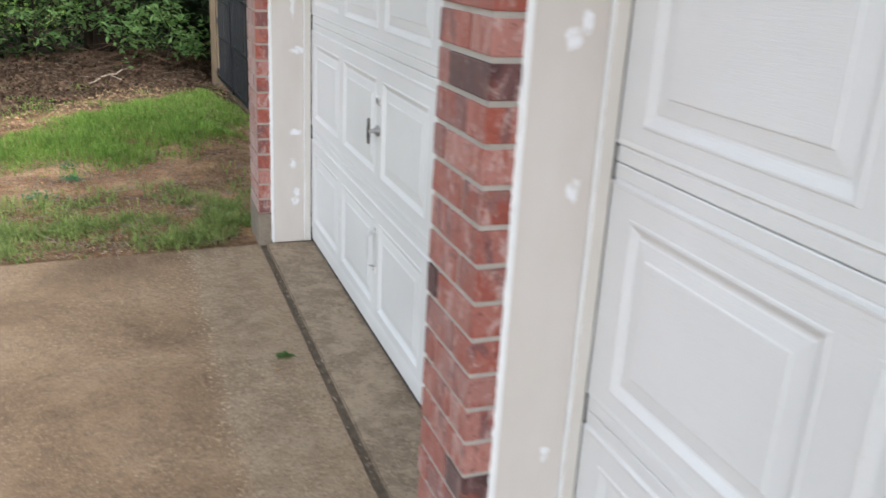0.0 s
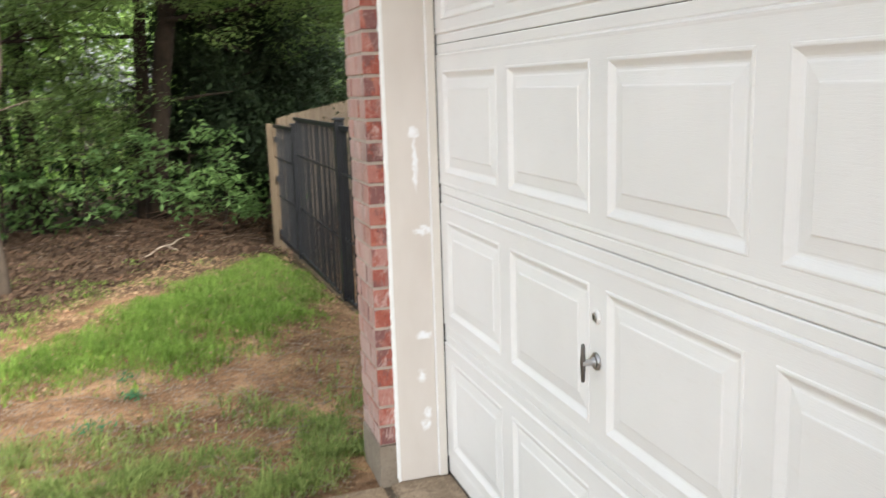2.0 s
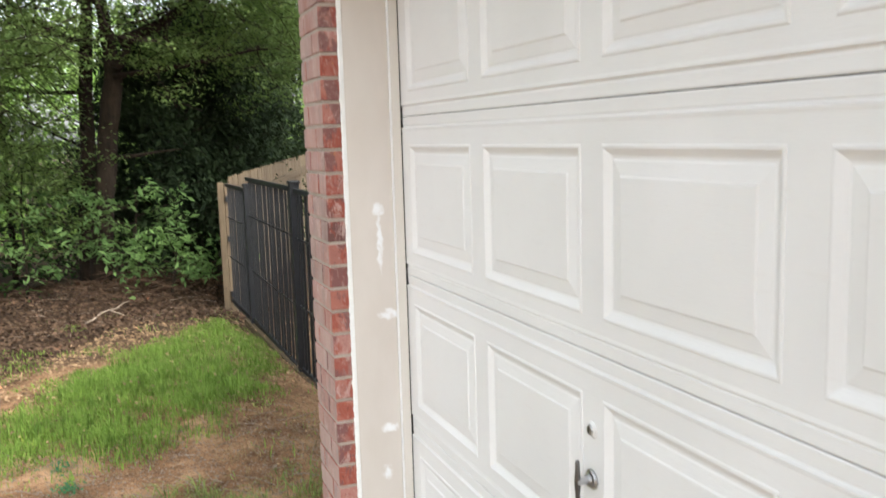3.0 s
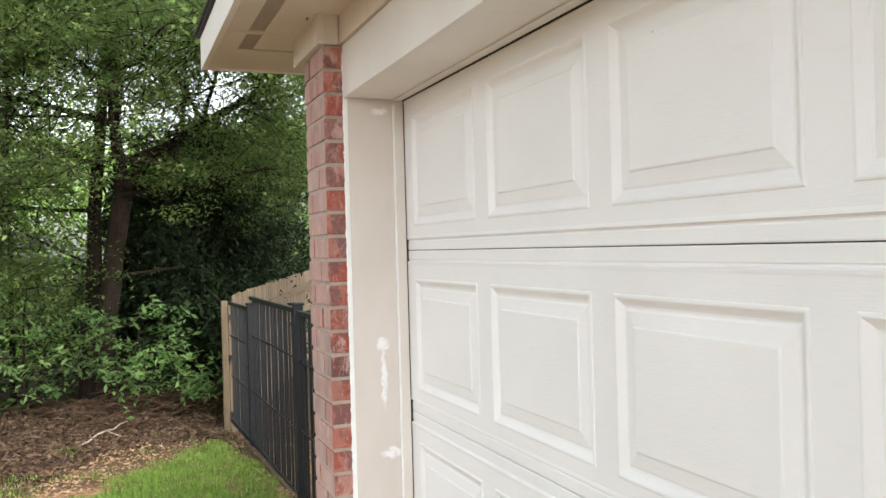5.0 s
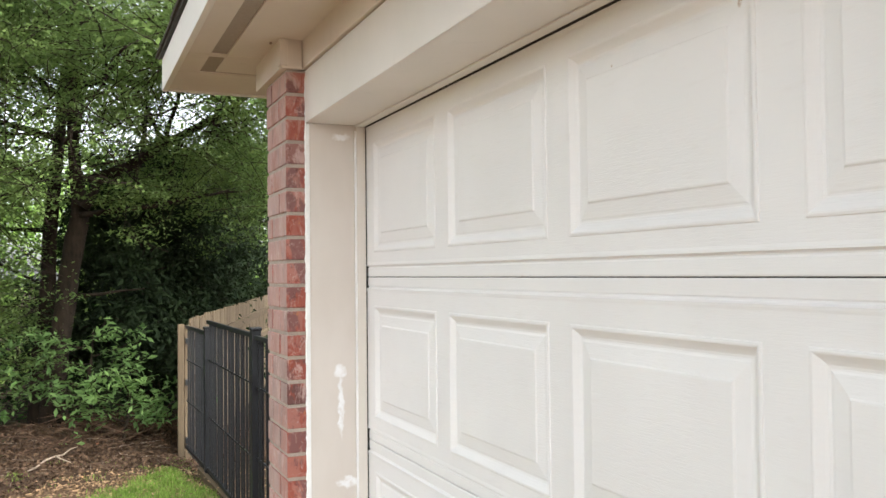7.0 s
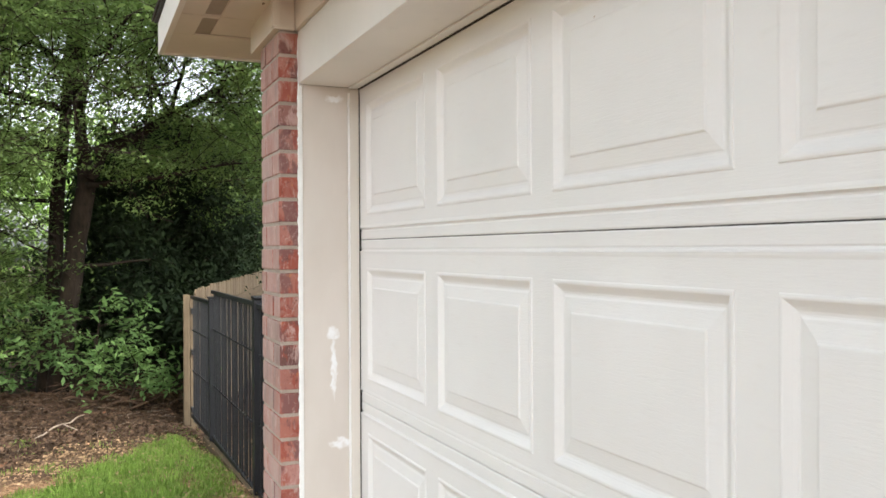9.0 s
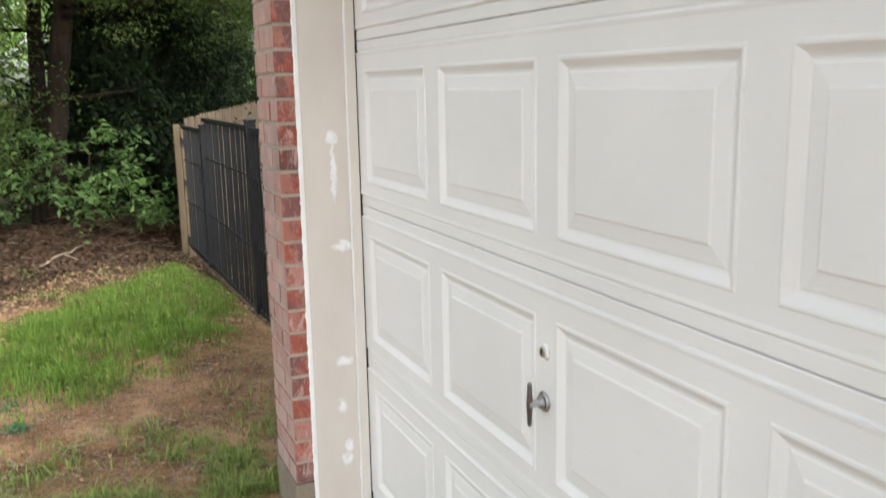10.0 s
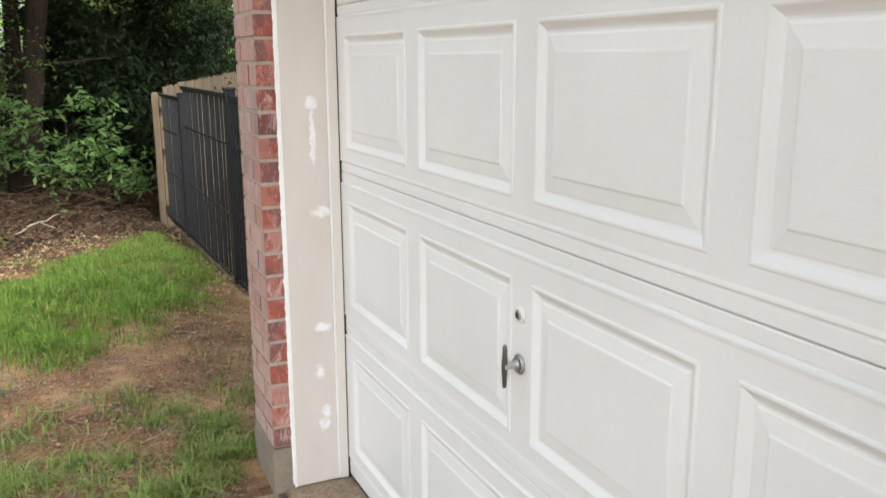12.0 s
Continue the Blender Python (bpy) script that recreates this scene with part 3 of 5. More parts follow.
def build_front():
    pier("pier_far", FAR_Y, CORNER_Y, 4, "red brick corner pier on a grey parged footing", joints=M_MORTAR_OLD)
    pier("pier_between", NEAR_Y, MID_Y, 9, "red brick pier between the two garage doors", low=0.098, phase=1)
    jamb("trim_jamb_far", FAR_Y, M_JAMB_FAR, 1, "beige primed jamb board with white filler patches")
    jamb("trim_jamb_near", NEAR_Y, M_JAMB_NEAR, 2, "beige primed jamb board with a few white patches")
    o = part("trim_jamb_back", box((JAMB_X, MID_Y - 0.03, FLOOR + 0.004), (DOOR_X + 0.05, MID_Y + 0.105, HEAD_Z), 0.002), M_WHITE)
    tagged(o, "painted jamb board on the hidden side of the pier", "door jamb", kind="structure")
    o = part("pier_core", box((JAMB_X + 0.032, NEAR_Y + 0.037, FLOOR), (DOOR_X + 0.045, MID_Y - 0.034, HEAD_Z)), M_MORTAR)
    tagged(o, "masonry core of the pier between the doors", "brick pier", kind="structure")
    head("trim_head_far", 1.30, FAR_Y + 0.002, "cream painted head board over the far garage door")
    head("trim_head_near", -1.32, 1.296, "cream painted head board over the near garage door")
    # frieze above the heads, and the box that caps the corner pier
    o = part("trim_frieze", box((JAMB_X - 0.016, -6.9, 2.273), (DOOR_X + 0.06, FAR_Y + 0.03, SOFFIT_Z + 0.01), 0.004), M_CREAM)
    tagged(o, "cream frieze board under the soffit", "frieze", kind="structure")
    o = part("trim_corner_cap", box((BRICK_X - 0.016, FAR_Y - 0.012, 2.271), (JAMB_X - 0.018, CORNER_Y + 0.11, SOFFIT_Z + 0.008), 0.003), M_CREAM)
    tagged(o, "cream boxed cap on top of the corner pier", "trim", kind="structure")
    part("cap_batten", box((BRICK_X - 0.022, FAR_Y - 0.020, 2.276), (BRICK_X + 0.004, FAR_Y + 0.012, SOFFIT_Z - 0.001), 0.003), M_CREAM, o)
    o = part("trim_side_cap", box((JAMB_X - 0.014, CORNER_Y - 0.16, 2.271), (7.5, CORNER_Y + 0.11, SOFFIT_Z + 0.008), 0.003), M_CREAM)
    tagged(o, "cream frieze along the side wall", "frieze", kind="structure")


def build_nest():
    """Small mud nest under the soffit beside the corner cap."""
    bm = bmesh.new()
    bmesh.ops.create_icosphere(bm, subdivisions=2, radius=0.0045, matrix=Matrix.Translation((0.545, 4.20, SOFFIT_Z - 0.004)))
    for v in bm.verts:
        v.co += Vector((noise.noise(v.co * 150), noise.noise(v.co * 170), noise.noise(v.co * 130))) * 0.003
    o = part("mud_nest", bm, M_TWIG)
    tagged(o, "small brown mud nest stuck under the soffit", "insect nest")


def build_eave():
    end = 5.03
    x0, v0, v1, x1 = 0.312, 0.388, 0.443, 0.66
    th = 0.012
    bm = bmesh.new()
    seam = 4.425
    add_box(bm, (x0, -6.9, SOFFIT_Z), (v0, seam, SOFFIT_Z + th), 0.001)
    add_box(bm, (v1, -6.9, SOFFIT_Z), (x1, seam, SOFFIT_Z + th), 0.001)
    o = part("soffit", bm, M_CREAM)
    tagged(o, "cream painted soffit boards with a vent strip", "soffit", kind="structure")
    part("vent_strip", box((v0 - 0.004, -6.9, SOFFIT_Z + 0.006), (v1 + 0.004, seam, SOFFIT_Z + 0.016)), M_VENT, o, "brown-grey perforated vent strip")
    bm = bmesh.new()
    e2 = 4.70
    add_box(bm, (x0, seam + 0.003, SOFFIT_Z - 0.001), (v0, e2, SOFFIT_Z + th), 0.001)
    add_box(bm, (v1, seam + 0.003, SOFFIT_Z - 0.001), (x1, e2 - 0.028, SOFFIT_Z + th), 0.001)
    add_box(bm, (x0, e2 + 0.001, SOFFIT_Z - 0.002), (7.5, end, SOFFIT_Z + th), 0.001)
    add_box(bm, (x1 + 0.001, CORNER_Y + 0.1, SOFFIT_Z - 0.001), (7.5, e2 - 0.002, SOFFIT_Z + th), 0.001)
    part("corner_board", bm, M_CREAM, o)
    part("vent_return", box((v0 - 0.004, seam + 0.028, SOFFIT_Z + 0.004), (x1 + 0.02, e2 + 0.004, SOFFIT_Z + 0.016)), M_VENT, o, "short brown-grey vent piece at the corner")
    part("vent_bridge", box((v0, seam + 0.001, SOFFIT_Z - 0.0005), (v1, seam + 0.030, SOFFIT_Z + 0.01)), M_CREAM, o)
    f = part("fascia", box((x0 - 0.022, -6.9, SOFFIT_Z - 0.010), (x0 - 0.001, end + 0.02, SOFFIT_Z + 0.118), 0.003), M_WHITE)
    tagged(f, "white painted fascia board along the eave", "fascia", kind="structure")
    part("fascia_return", box((x0, end + 0.001, SOFFIT_Z - 0.010), (7.5, end + 0.02, SOFFIT_Z + 0.118), 0.003), M_WHITE, f)
    # roof: a sheathed slope with staggered shingle tabs at its edge
    slope = math.tan(radians(24))
    roof = empty("roof", (x0 - 0.05, 0, SOFFIT_Z + 0.12))
    tagged(roof, "dark asphalt shingle roof over the eave", "roof", kind="structure")
    bm = bmesh.new()
    a, b, ztop = x0 - 0.034, 7.6, SOFFIT_Z + 0.121
    lo = [bm.verts.new(p) for p in ((a, -7.1, ztop), (b, -7.1, ztop + (b - a) * slope), (b, end + 0.05, ztop + (b - a) * slope), (a, end + 0.05, ztop))]
    hi = [bm.verts.new(v.co + Vector((0, 0, 0.016))) for v in lo]
    bm.faces.new(lo)
    bm.faces.new(hi)
    for i in range(4):
        bm.faces.new((lo[i], lo[(i + 1) % 4], hi[(i + 1) % 4], hi[i]))
    o = part("sheathing", bm, M_SHINGLE)
    child(o, roof)
    rng = random.Random(5)
    y = 1.0
    while y < end:
        w = rng.uniform(0.27, 0.31)
        bm = box((0, 0, 0), (0.16, w - 0.006, 0.009), 0.002)
        s = part("shingle", bm, M_SHINGLE)
        s.matrix_world = pose(a - 0.010 + rng.uniform(-0.004, 0.004), y, ztop + 0.011, 0, -24 + rng.uniform(-1, 1), 0)
        child(s, roof)
        y += w


# ---- garage doors ----
PANEL_W, PANEL_GAP, PANEL_LO, PANEL_HI = 0.505, 0.083, 0.079, 0.441


def panel_mesh(w, h):
    """Raised panel pressed into the steel, in the y-z plane, looking along -x; origin at its lower corner."""
    rings = [(0.0, 0.0000), (0.0015, -0.0022), (0.005, -0.0030), (0.008, -0.0024), (0.012, 0.0008), (0.017, 0.0046), (0.0225, 0.0079), (0.027, 0.0089), (0.030, 0.0085), (0.033, 0.0071), (0.037, 0.0066), (0.058, 0.0036), (0.061, 0.0030), (0.0635, 0.0005), (0.066, 0.0000)]
    verts, faces = [], []
    for o, d in rings:
        verts += [(d, o, o), (d, w - o, o), (d, w - o, h - o), (d, o, h - o)]
    for k in range(len(rings) - 1):
        for i in range(4):
            j = (i + 1) % 4
            faces.append((4 * k + i, 4 * k + 4 + i, 4 * k + 4 + j, 4 * k + j))
    n = 4 * (len(rings) - 1)
    faces.append((n, n + 3, n + 2, n + 1))
    return mesh_data("panel", verts, faces, M_DOOR)


PANEL = None


def garage_door(y_mid, y0, y1, label):
    """A four-section steel door with four raised panels to a section; y_mid is the middle of the panel grid."""
    global PANEL
    if PANEL is None:
        PANEL = panel_mesh(PANEL_W, PANEL_HI - PANEL_LO)
    door = empty("garage_door", (DOOR_X, y_mid, FLOOR))
    tagged(door, label, "garage door", "garage doors")
    pitch = PANEL_W + PANEL_GAP
    starts = [y_mid + (k - 2) * pitch + PANEL_GAP / 2 for k in range(4)]
    ys = sorted([y0, y1] + starts + [s + PANEL_W for s in starts])
    for r in range(4):
        base = r * SECTION
        z0 = FLOOR + 0.018 if r == 0 else base + 0.0012
        z1 = base + SECTION - 0.0012
        # horizontal profile: (height, depth)
        prof = [(z0, 0.016), (z0, 0.0045), (base + 0.004, 0.003), (base + 0.028, 0.0036), (base + 0.031, 0.0062), (base + 0.034, 0.0056), (base + 0.038, -0.0016), (base + 0.042, -0.0012), (base + 0.047, 0.0),
                (base + PANEL_LO, 0.0), (base + PANEL_HI, 0.0),
                (z1 - 0.046, 0.0), (z1 - 0.041, -0.0012), (z1 - 0.037, -0.0016), (z1 - 0.033, 0.0056), (z1 - 0.030, 0.0062), (z1 - 0.027, 0.0036), (z1 - 0.003, 0.003), (z1, 0.0045), (z1, 0.016)]
        bm = bmesh.new()
        grid = [[bm.verts.new((DOOR_X + d, y, z)) for y in ys] for z, d in prof]
        hole = 9
        for i in range(len(prof) - 1):
            for j in range(len(ys) - 1):
                if i == hole and j % 2 == 1:
                    continue
                bm.faces.new((grid[i][j], grid[i + 1][j], grid[i + 1][j + 1], grid[i][j + 1]))
        add_box(bm, (DOOR_X + 0.016, y0, z0), (DOOR_X + 0.045, y1, z1))
        sec = part("section", bm, M_DOOR)
        child(sec, door)
        for s in starts:
            p = new("panel", PANEL)
            p.location = (DOOR_X, s, base + PANEL_LO)
            p.parent = sec
    seal = part("bottom_seal", box((DOOR_X + 0.006, y0, FLOOR + 0.001), (DOOR_X + 0.04, y1, FLOOR + 0.0175), 0.004), M_RUBBER)
    tagged(child(seal, door), "black rubber bottom seal")
    for z in (1, 2, 3):
        b = part("joint_seal", box((DOOR_X + 0.010, y0, z * SECTION - 0.006), (DOOR_X + 0.0155, y1, z * SECTION + 0.006)), M_RUBBER)
        child(b, door)
    return door


def door_hardware(door, y):
    lock = part("lock_cylinder", cylinder(bmesh.new(), (DOOR_X - 0.003, y, 0.899), (1, 0, 0), 0.0185, 0.009, 32, 0.003), M_DOOR)
    tagged(child(lock, door), "round key lock with a white bezel")
    part("lock_core", cylinder(bmesh.new(), (DOOR_X - 0.0075, y, 0.899), (1, 0, 0), 0.0118, 0.006, 24, 0.002), M_CHROME, lock, "chrome keyway plug")
    part("key_slot", box((DOOR_X - 0.0125, y - 0.001, 0.893), (DOOR_X - 0.0112, y + 0.001, 0.905)), M_RUBBER, lock)
    z = 0.788
    bm = bmesh.new()
    cylinder(bm, (DOOR_X - 0.004, y, z), (1, 0, 0), 0.0225, 0.010, 40, 0.004)
    cylinder(bm, (DOOR_X - 0.012, y, z), (1, 0, 0), 0.0145, 0.010, 32, 0.004)
    rose = part("handle_rose", bm, M_CHROME, smooth=False)
    tagged(child(rose, door), "round chrome handle plate")
    part("stem", cylinder(bmesh.new(), (DOOR_X - 0.026, y, z), (1, 0, 0), 0.0085, 0.032, 24, 0.001), M_CHROME, rose)
    pts = [(DOOR_X - 0.039, y, z + d) for d in (-0.049, -0.047, -0.042, -0.027, -0.011, 0, 0.011, 0.027, 0.042, 0.047, 0.049)]
    rad = [0.0015, 0.004, 0.005, 0.0053, 0.0066, 0.0072, 0.0066, 0.0053, 0.005, 0.004, 0.0015]
    v, f = tube(pts, rad, 14)
    bar = new("grip_bar", mesh_data("grip_bar", v, f, M_DULL, True))
    bar.parent = rose
    tagged(bar, "dull grey metal T-handle bar")
    # lift handle low on the door
    pts = [(DOOR_X + 0.001, y + 0.004, 0.395), (DOOR_X - 0.020, y + 0.004, 0.393), (DOOR_X - 0.030, y + 0.004, 0.382), (DOOR_X - 0.031, y + 0.004, 0.325), (DOOR_X - 0.030, y + 0.004, 0.268), (DOOR_X - 0.020, y + 0.004, 0.257), (DOOR_X + 0.001, y + 0.004, 0.255)]
    bm = bmesh.new()
    w = 0.013
    rows = [[bm.verts.new((p[0], p[1] + s * w, p[2])) for s in (-1, 1)] for p in pts]
    for a, b in zip(rows, rows[1:]):
        bm.faces.new((a[0], a[1], b[1], b[0]))
    bmesh.ops.solidify(bm, geom=list(bm.faces), thickness=0.0035)
    lift = part("lift_handle", bm, M_DOOR)
    tagged(child(lift, door), "white painted strap lift handle")
    for z in (0.408, 0.242):
        t = part("handle_tab", box((DOOR_X - 0.0035, y - 0.010, z - 0.014), (DOOR_X + 0.0005, y + 0.018, z + 0.014), 0.0015), M_DOOR, lift)
        part_screw = cylinder(bmesh.new(), (DOOR_X - 0.004, y + 0.004, z), (1, 0, 0), 0.0045, 0.003, 12)
        part("screw", part_screw, M_DULL, lift)


def build_doors():
    far = garage_door(2.94, 1.70, FAR_Y + 0.008, "white steel raised-panel garage door, closed, with a T-handle")
    door_hardware(far, 2.94)
    garage_door(0.1145, -1.30, NEAR_Y + 0.008, "white steel raised-panel garage door, closed, nearer the drive")


# ---- yard ----
def build_iron_fence():
    """Black iron fence along the side of the house, in three stepped runs."""
    fence = empty("iron_fence", (1.10, 7.5, -0.25))
    tagged(fence, "black painted iron picket fence beside the house", "fence")
    runs = [((1.065, 10.62), (1.11, 9.47), 1.10, -0.20), ((1.11, 9.45), (1.135, 7.42), 1.205, -0.19), ((1.135, 7.40), (1.21, 4.75), 1.195, -0.17)]
    picket = bpy.data.meshes.new("picket")
    bm = box((-0.008, -0.008, 0), (0.008, 0.008, 1.0))
    bm.to_mesh(picket)
    bm.free()
    picket.materials.append(M_IRON)

    jit = random.Random(17)

    def bar(name, a, b, w, h):
        a, b = Vector(a), Vector(b)
        L = (b - a).length
        o = part(name, box((-L / 2, -w / 2, -h / 2), (L / 2, w / 2, h / 2), 0.002), M_IRON)
        o.matrix_world = Matrix.Translation((a + b) / 2) @ (b - a).to_track_quat("X", "Z").to_matrix().to_4x4()
        return child(o, fence)

    for (ax, ay), (bx, by), top, low in runs:
        for z, h in ((top - 0.02, 0.032), (top - 0.36, 0.012), (low + 0.52, 0.012), (low + 0.05, 0.032)):
            bar("rail", (ax, ay, z), (bx, by, z), 0.03 if h > 0.02 else 0.010, h)
        n = int(abs(ay - by) / 0.098)
        for k in range(1, n):
            u = k / n
            o = new("picket", picket)
            o.location = (ax + (bx - ax) * u + jit.uniform(-0.004, 0.004), ay + (by - ay) * u, low)
            o.scale = (1, 1, top - low - 0.02)
            child(o, fence)
        post = part("post", box((bx - 0.033, by - 0.033, low - 0.35), (bx + 0.033, by + 0.033, top + 0.02), 0.003), M_IRON)
        child(post, fence)
        cap = part("post_cap", box((bx - 0.041, by - 0.041, top + 0.02), (bx + 0.041, by + 0.041, top + 0.042), 0.009), M_IRON)
        child(cap, fence)


def build_edging():
    a, b = Vector((1.075, 9.75, -0.235)), Vector((1.125, 6.6, -0.165))
    L = (b - a).length
    o = part("edging_board", box((-L / 2, -0.02, -0.05), (L / 2, 0.02, 0.05), 0.004), M_WOOD)
    o.matrix_world = Matrix.Translation((a + b) / 2) @ (b - a).to_track_quat("X", "Z").to_matrix().to_4x4()
    tagged(o, "weathered wooden edging board along the fence foot", "edging board")


def picket_mesh(w, h, t):
    """A dog-eared fence board standing at the origin, its face along -y."""
    c = w * 0.26
    outline = [(-w / 2, 0), (w / 2, 0), (w / 2, h - c), (w / 2 - c * 0.75, h), (-w / 2 + c * 0.75, h), (-w / 2, h - c)]
    n = len(outline)
    verts = [(x, 0, z) for x, z in outline] + [(x, t, z) for x, z in outline]
    faces = [tuple(range(n)), tuple(reversed(range(n, 2 * n)))] + [(i, i + n, (i + 1) % n + n, (i + 1) % n) for i in range(n)]
    return mesh_data("fence_board", verts, faces, M_WOOD)


def build_wood_fence():
    """Dog-eared board fence that leaves the end post and runs back along the yard."""
    a, b = Vector((1.15, 10.86, 0)), Vector((4.62, 20.4, 0))
    fence = empty("wood_fence", (1.06, 10.75, -0.3))
    tagged(fence, "weathered tan dog-eared wooden board fence", "fence")
    d = (b - a).normalized()
    ang = math.degrees(math.atan2(d.y, d.x))
    board = picket_mesh(0.138, 1.52, 0.018)
    rng = random.Random(3)
    n = int((b - a).length / 0.146)
    for k in range(n):
        p = a + d * (0.146 * k)
        o = new("fence_board", board)
        rise = 0.10 * min(1.0, k * 0.146 / 6.0)
        o.matrix_world = pose(p.x, p.y, -0.36 + rise + rng.uniform(-0.012, 0.012), 0, rng.uniform(-0.5, 0.5), ang)
        o.scale = (1, 1, 1.0)
        child(o, fence)
    side = Vector((-d.y, d.x, 0))
    for z in (0.15, 0.62, 0.98):
        p, q = a - side * 0.025, b - side * 0.025
        L = (q - p).length
        o = part("rail", box((-L / 2, -0.02, -0.045), (L / 2, 0.02, 0.045), 0.003), M_WOOD)
        lo, hi = Vector((p.x, p.y, z - 0.1)), Vector((q.x, q.y, z + 0.15))
        o.matrix_world = Matrix.Translation((lo + hi) / 2) @ (hi - lo).to_track_quat("X", "Z").to_matrix().to_4x4()
        child(o, fence)
    # end post: a board with rounded top and the post behind it
    p = part("end_board", box((0.985, 10.70, -0.45), (1.052, 10.735, 1.105), 0.012), M_WOOD)
    child(p, fence)
    p = part("end_post", box((1.055, 10.71, -0.45), (1.112, 10.79, 1.09), 0.006), M_WOOD)
    child(p, fence)
    for z in (0.93, 0.50, -0.10):
        h = part("hinge", box((1.06, 10.655, z - 0.03), (1.10, 10.708, z + 0.03), 0.004), M_IRON)
        child(h, fence)


def planter_block(length, rng):
    bm = box((-length / 2, -0.085, 0), (length / 2, 0.085, 0.115), 0.0)
    bmesh.ops.subdivide_edges(bm, edges=list(bm.edges), cuts=2, use_grid_fill=True)
    for v in bm.verts:
        v.co += Vector((rng.gauss(0, 0.004), rng.gauss(0, 0.006), rng.gauss(0, 0.003)))
    bmesh.ops.bevel(bm, geom=[e for e in bm.edges if e.calc_face_angle(0) > 0.9], offset=0.010, segments=2, affect="EDGES")
    return bm


def build_planter():
    """Ring of yellow stone edging blocks round a bed of soil."""
    rng = random.Random(11)
    cx, cy, rad = -1.70, 5.64, 0.55
    ring = empty("planter_ring", (cx, cy, ground_z(cx, cy)))
    tagged(ring, "ring of yellow limestone edging blocks round a tree bed", "planter")
    n = 12
    for k in range(n):
        w = 2 * math.pi * (k + 0.35) / n
        x, y = cx + rad * math.cos(w), cy + rad * math.sin(w)
        o = part("edging_block", planter_block(2 * math.pi * rad / n * 1.02, rng), M_YELLOW)
        o.matrix_world = pose(x, y, -0.075 + rng.uniform(-0.01, 0.006), rng.uniform(-2, 2), rng.uniform(-2, 2), math.degrees(w) + 90 + rng.uniform(-5, 5))
        child(o, ring)
    bm = bmesh.new()
    bmesh.ops.create_circle(bm, cap_ends=True, segments=40, radius=rad - 0.04, matrix=Matrix.Translation((cx, cy, -0.02)))
    o = part("bed_soil", bm, M_SOIL)
    child(o, ring)


def leaf_object(name, centres, sizes, mat, rng, aspect=0.5, droop=0.35, fold=0.18, wild=0.5):
    """One mesh of folded four-cornered leaves round the given centres."""
    n = len(centres)
    c = np.asarray(centres, float)
    az = rng.uniform(0, 2 * math.pi, n)
    tilt = rng.normal(-droop, wild, n)
    d = np.stack([np.cos(az) * np.cos(tilt), np.sin(az) * np.cos(tilt), np.sin(tilt)], 1)
    up = rng.normal(0, 0.9 * wild, (n, 3)) + (0, 0, 1)
    s = np.cross(d, up)
    s /= np.linalg.norm(s, axis=1, keepdims=True)
    nn = np.cross(s, d)
    L = np.asarray(sizes, float)[:, None]
    W = L * aspect
    v = np.empty((n, 4, 3))
    v[:, 0] = c - d * L * 0.5
    v[:, 1] = c + s * W * 0.5 + nn * L * fold * 0.5
    v[:, 2] = c + d * L * 0.5
    v[:, 3] = c - s * W * 0.5 + nn * L * fold * 0.5
    idx = np.arange(n * 4).reshape(n, 4)
    tri = np.concatenate([idx[:, [0, 1, 2]], idx[:, [0, 2, 3]]], 1).reshape(-1, 3)
    me = bpy.data.meshes.new(name)
    me.vertices.add(n * 4)
    me.vertices.foreach_set("co", v.ravel())
    me.loops.add(len(tri) * 3)
    me.loops.foreach_set("vertex_index", tri.ravel())
    me.polygons.add(len(tri))
    me.polygons.foreach_set("loop_start", np.arange(0, len(tri) * 3, 3))
    me.update(calc_edges=True)
    me.materials.append(mat)
    return new(name, me)


def blades(name, xy, heights, mat, rng, lean=0.4, width=0.006):
    """One mesh of bent grass blades standing on the soil."""
    n = len(xy)
    z = np.array([ground_z(x, y) for x, y in xy])
    az = rng.uniform(0, 2 * math.pi, n)
    bend = np.abs(rng.normal(0, lean, n)) + 0.08
    h = np.asarray(heights)
    root = np.stack([xy[:, 0], xy[:, 1], z - 0.004], 1)
    out = np.stack([np.cos(az), np.sin(az), 0 * az], 1)
    side = np.stack([-np.sin(az), np.cos(az), 0 * az], 1)
    w = (width * rng.uniform(0.6, 1.3, n))[:, None]
    v = np.empty((n, 5, 3))
    mid = root + out * (h * bend * 0.35)[:, None] + np.array([0, 0, 1]) * (h * 0.6)[:, None]
    tip = root + out * (h * bend)[:, None] + np.array([0, 0, 1]) * (h * np.clip(1 - bend * 0.35, 0.35, 1))[:, None]
    v[:, 0], v[:, 1] = root - side * w * 0.5, root + side * w * 0.5
    v[:, 2], v[:, 3] = mid + side * w * 0.4, mid - side * w * 0.4
    v[:, 4] = tip
    i = np.arange(n * 5).reshape(n, 5)
    tri = np.concatenate([i[:, [0, 1, 2]], i[:, [0, 2, 3]], i[:, [3, 2, 4]]], 1).reshape(-1, 3)
    me = bpy.data.meshes.new(name)
    me.vertices.add(n * 5)
    me.vertices.foreach_set("co", v.ravel())
    me.loops.add(len(tri) * 3)
    me.loops.foreach_set("vertex_index", tri.ravel())
    me.polygons.add(len(tri))
    me.polygons.foreach_set("loop_start", np.arange(0, len(tri) * 3, 3))
    me.update(calc_edges=True)
    me.materials.append(mat)
    return new(name, me)


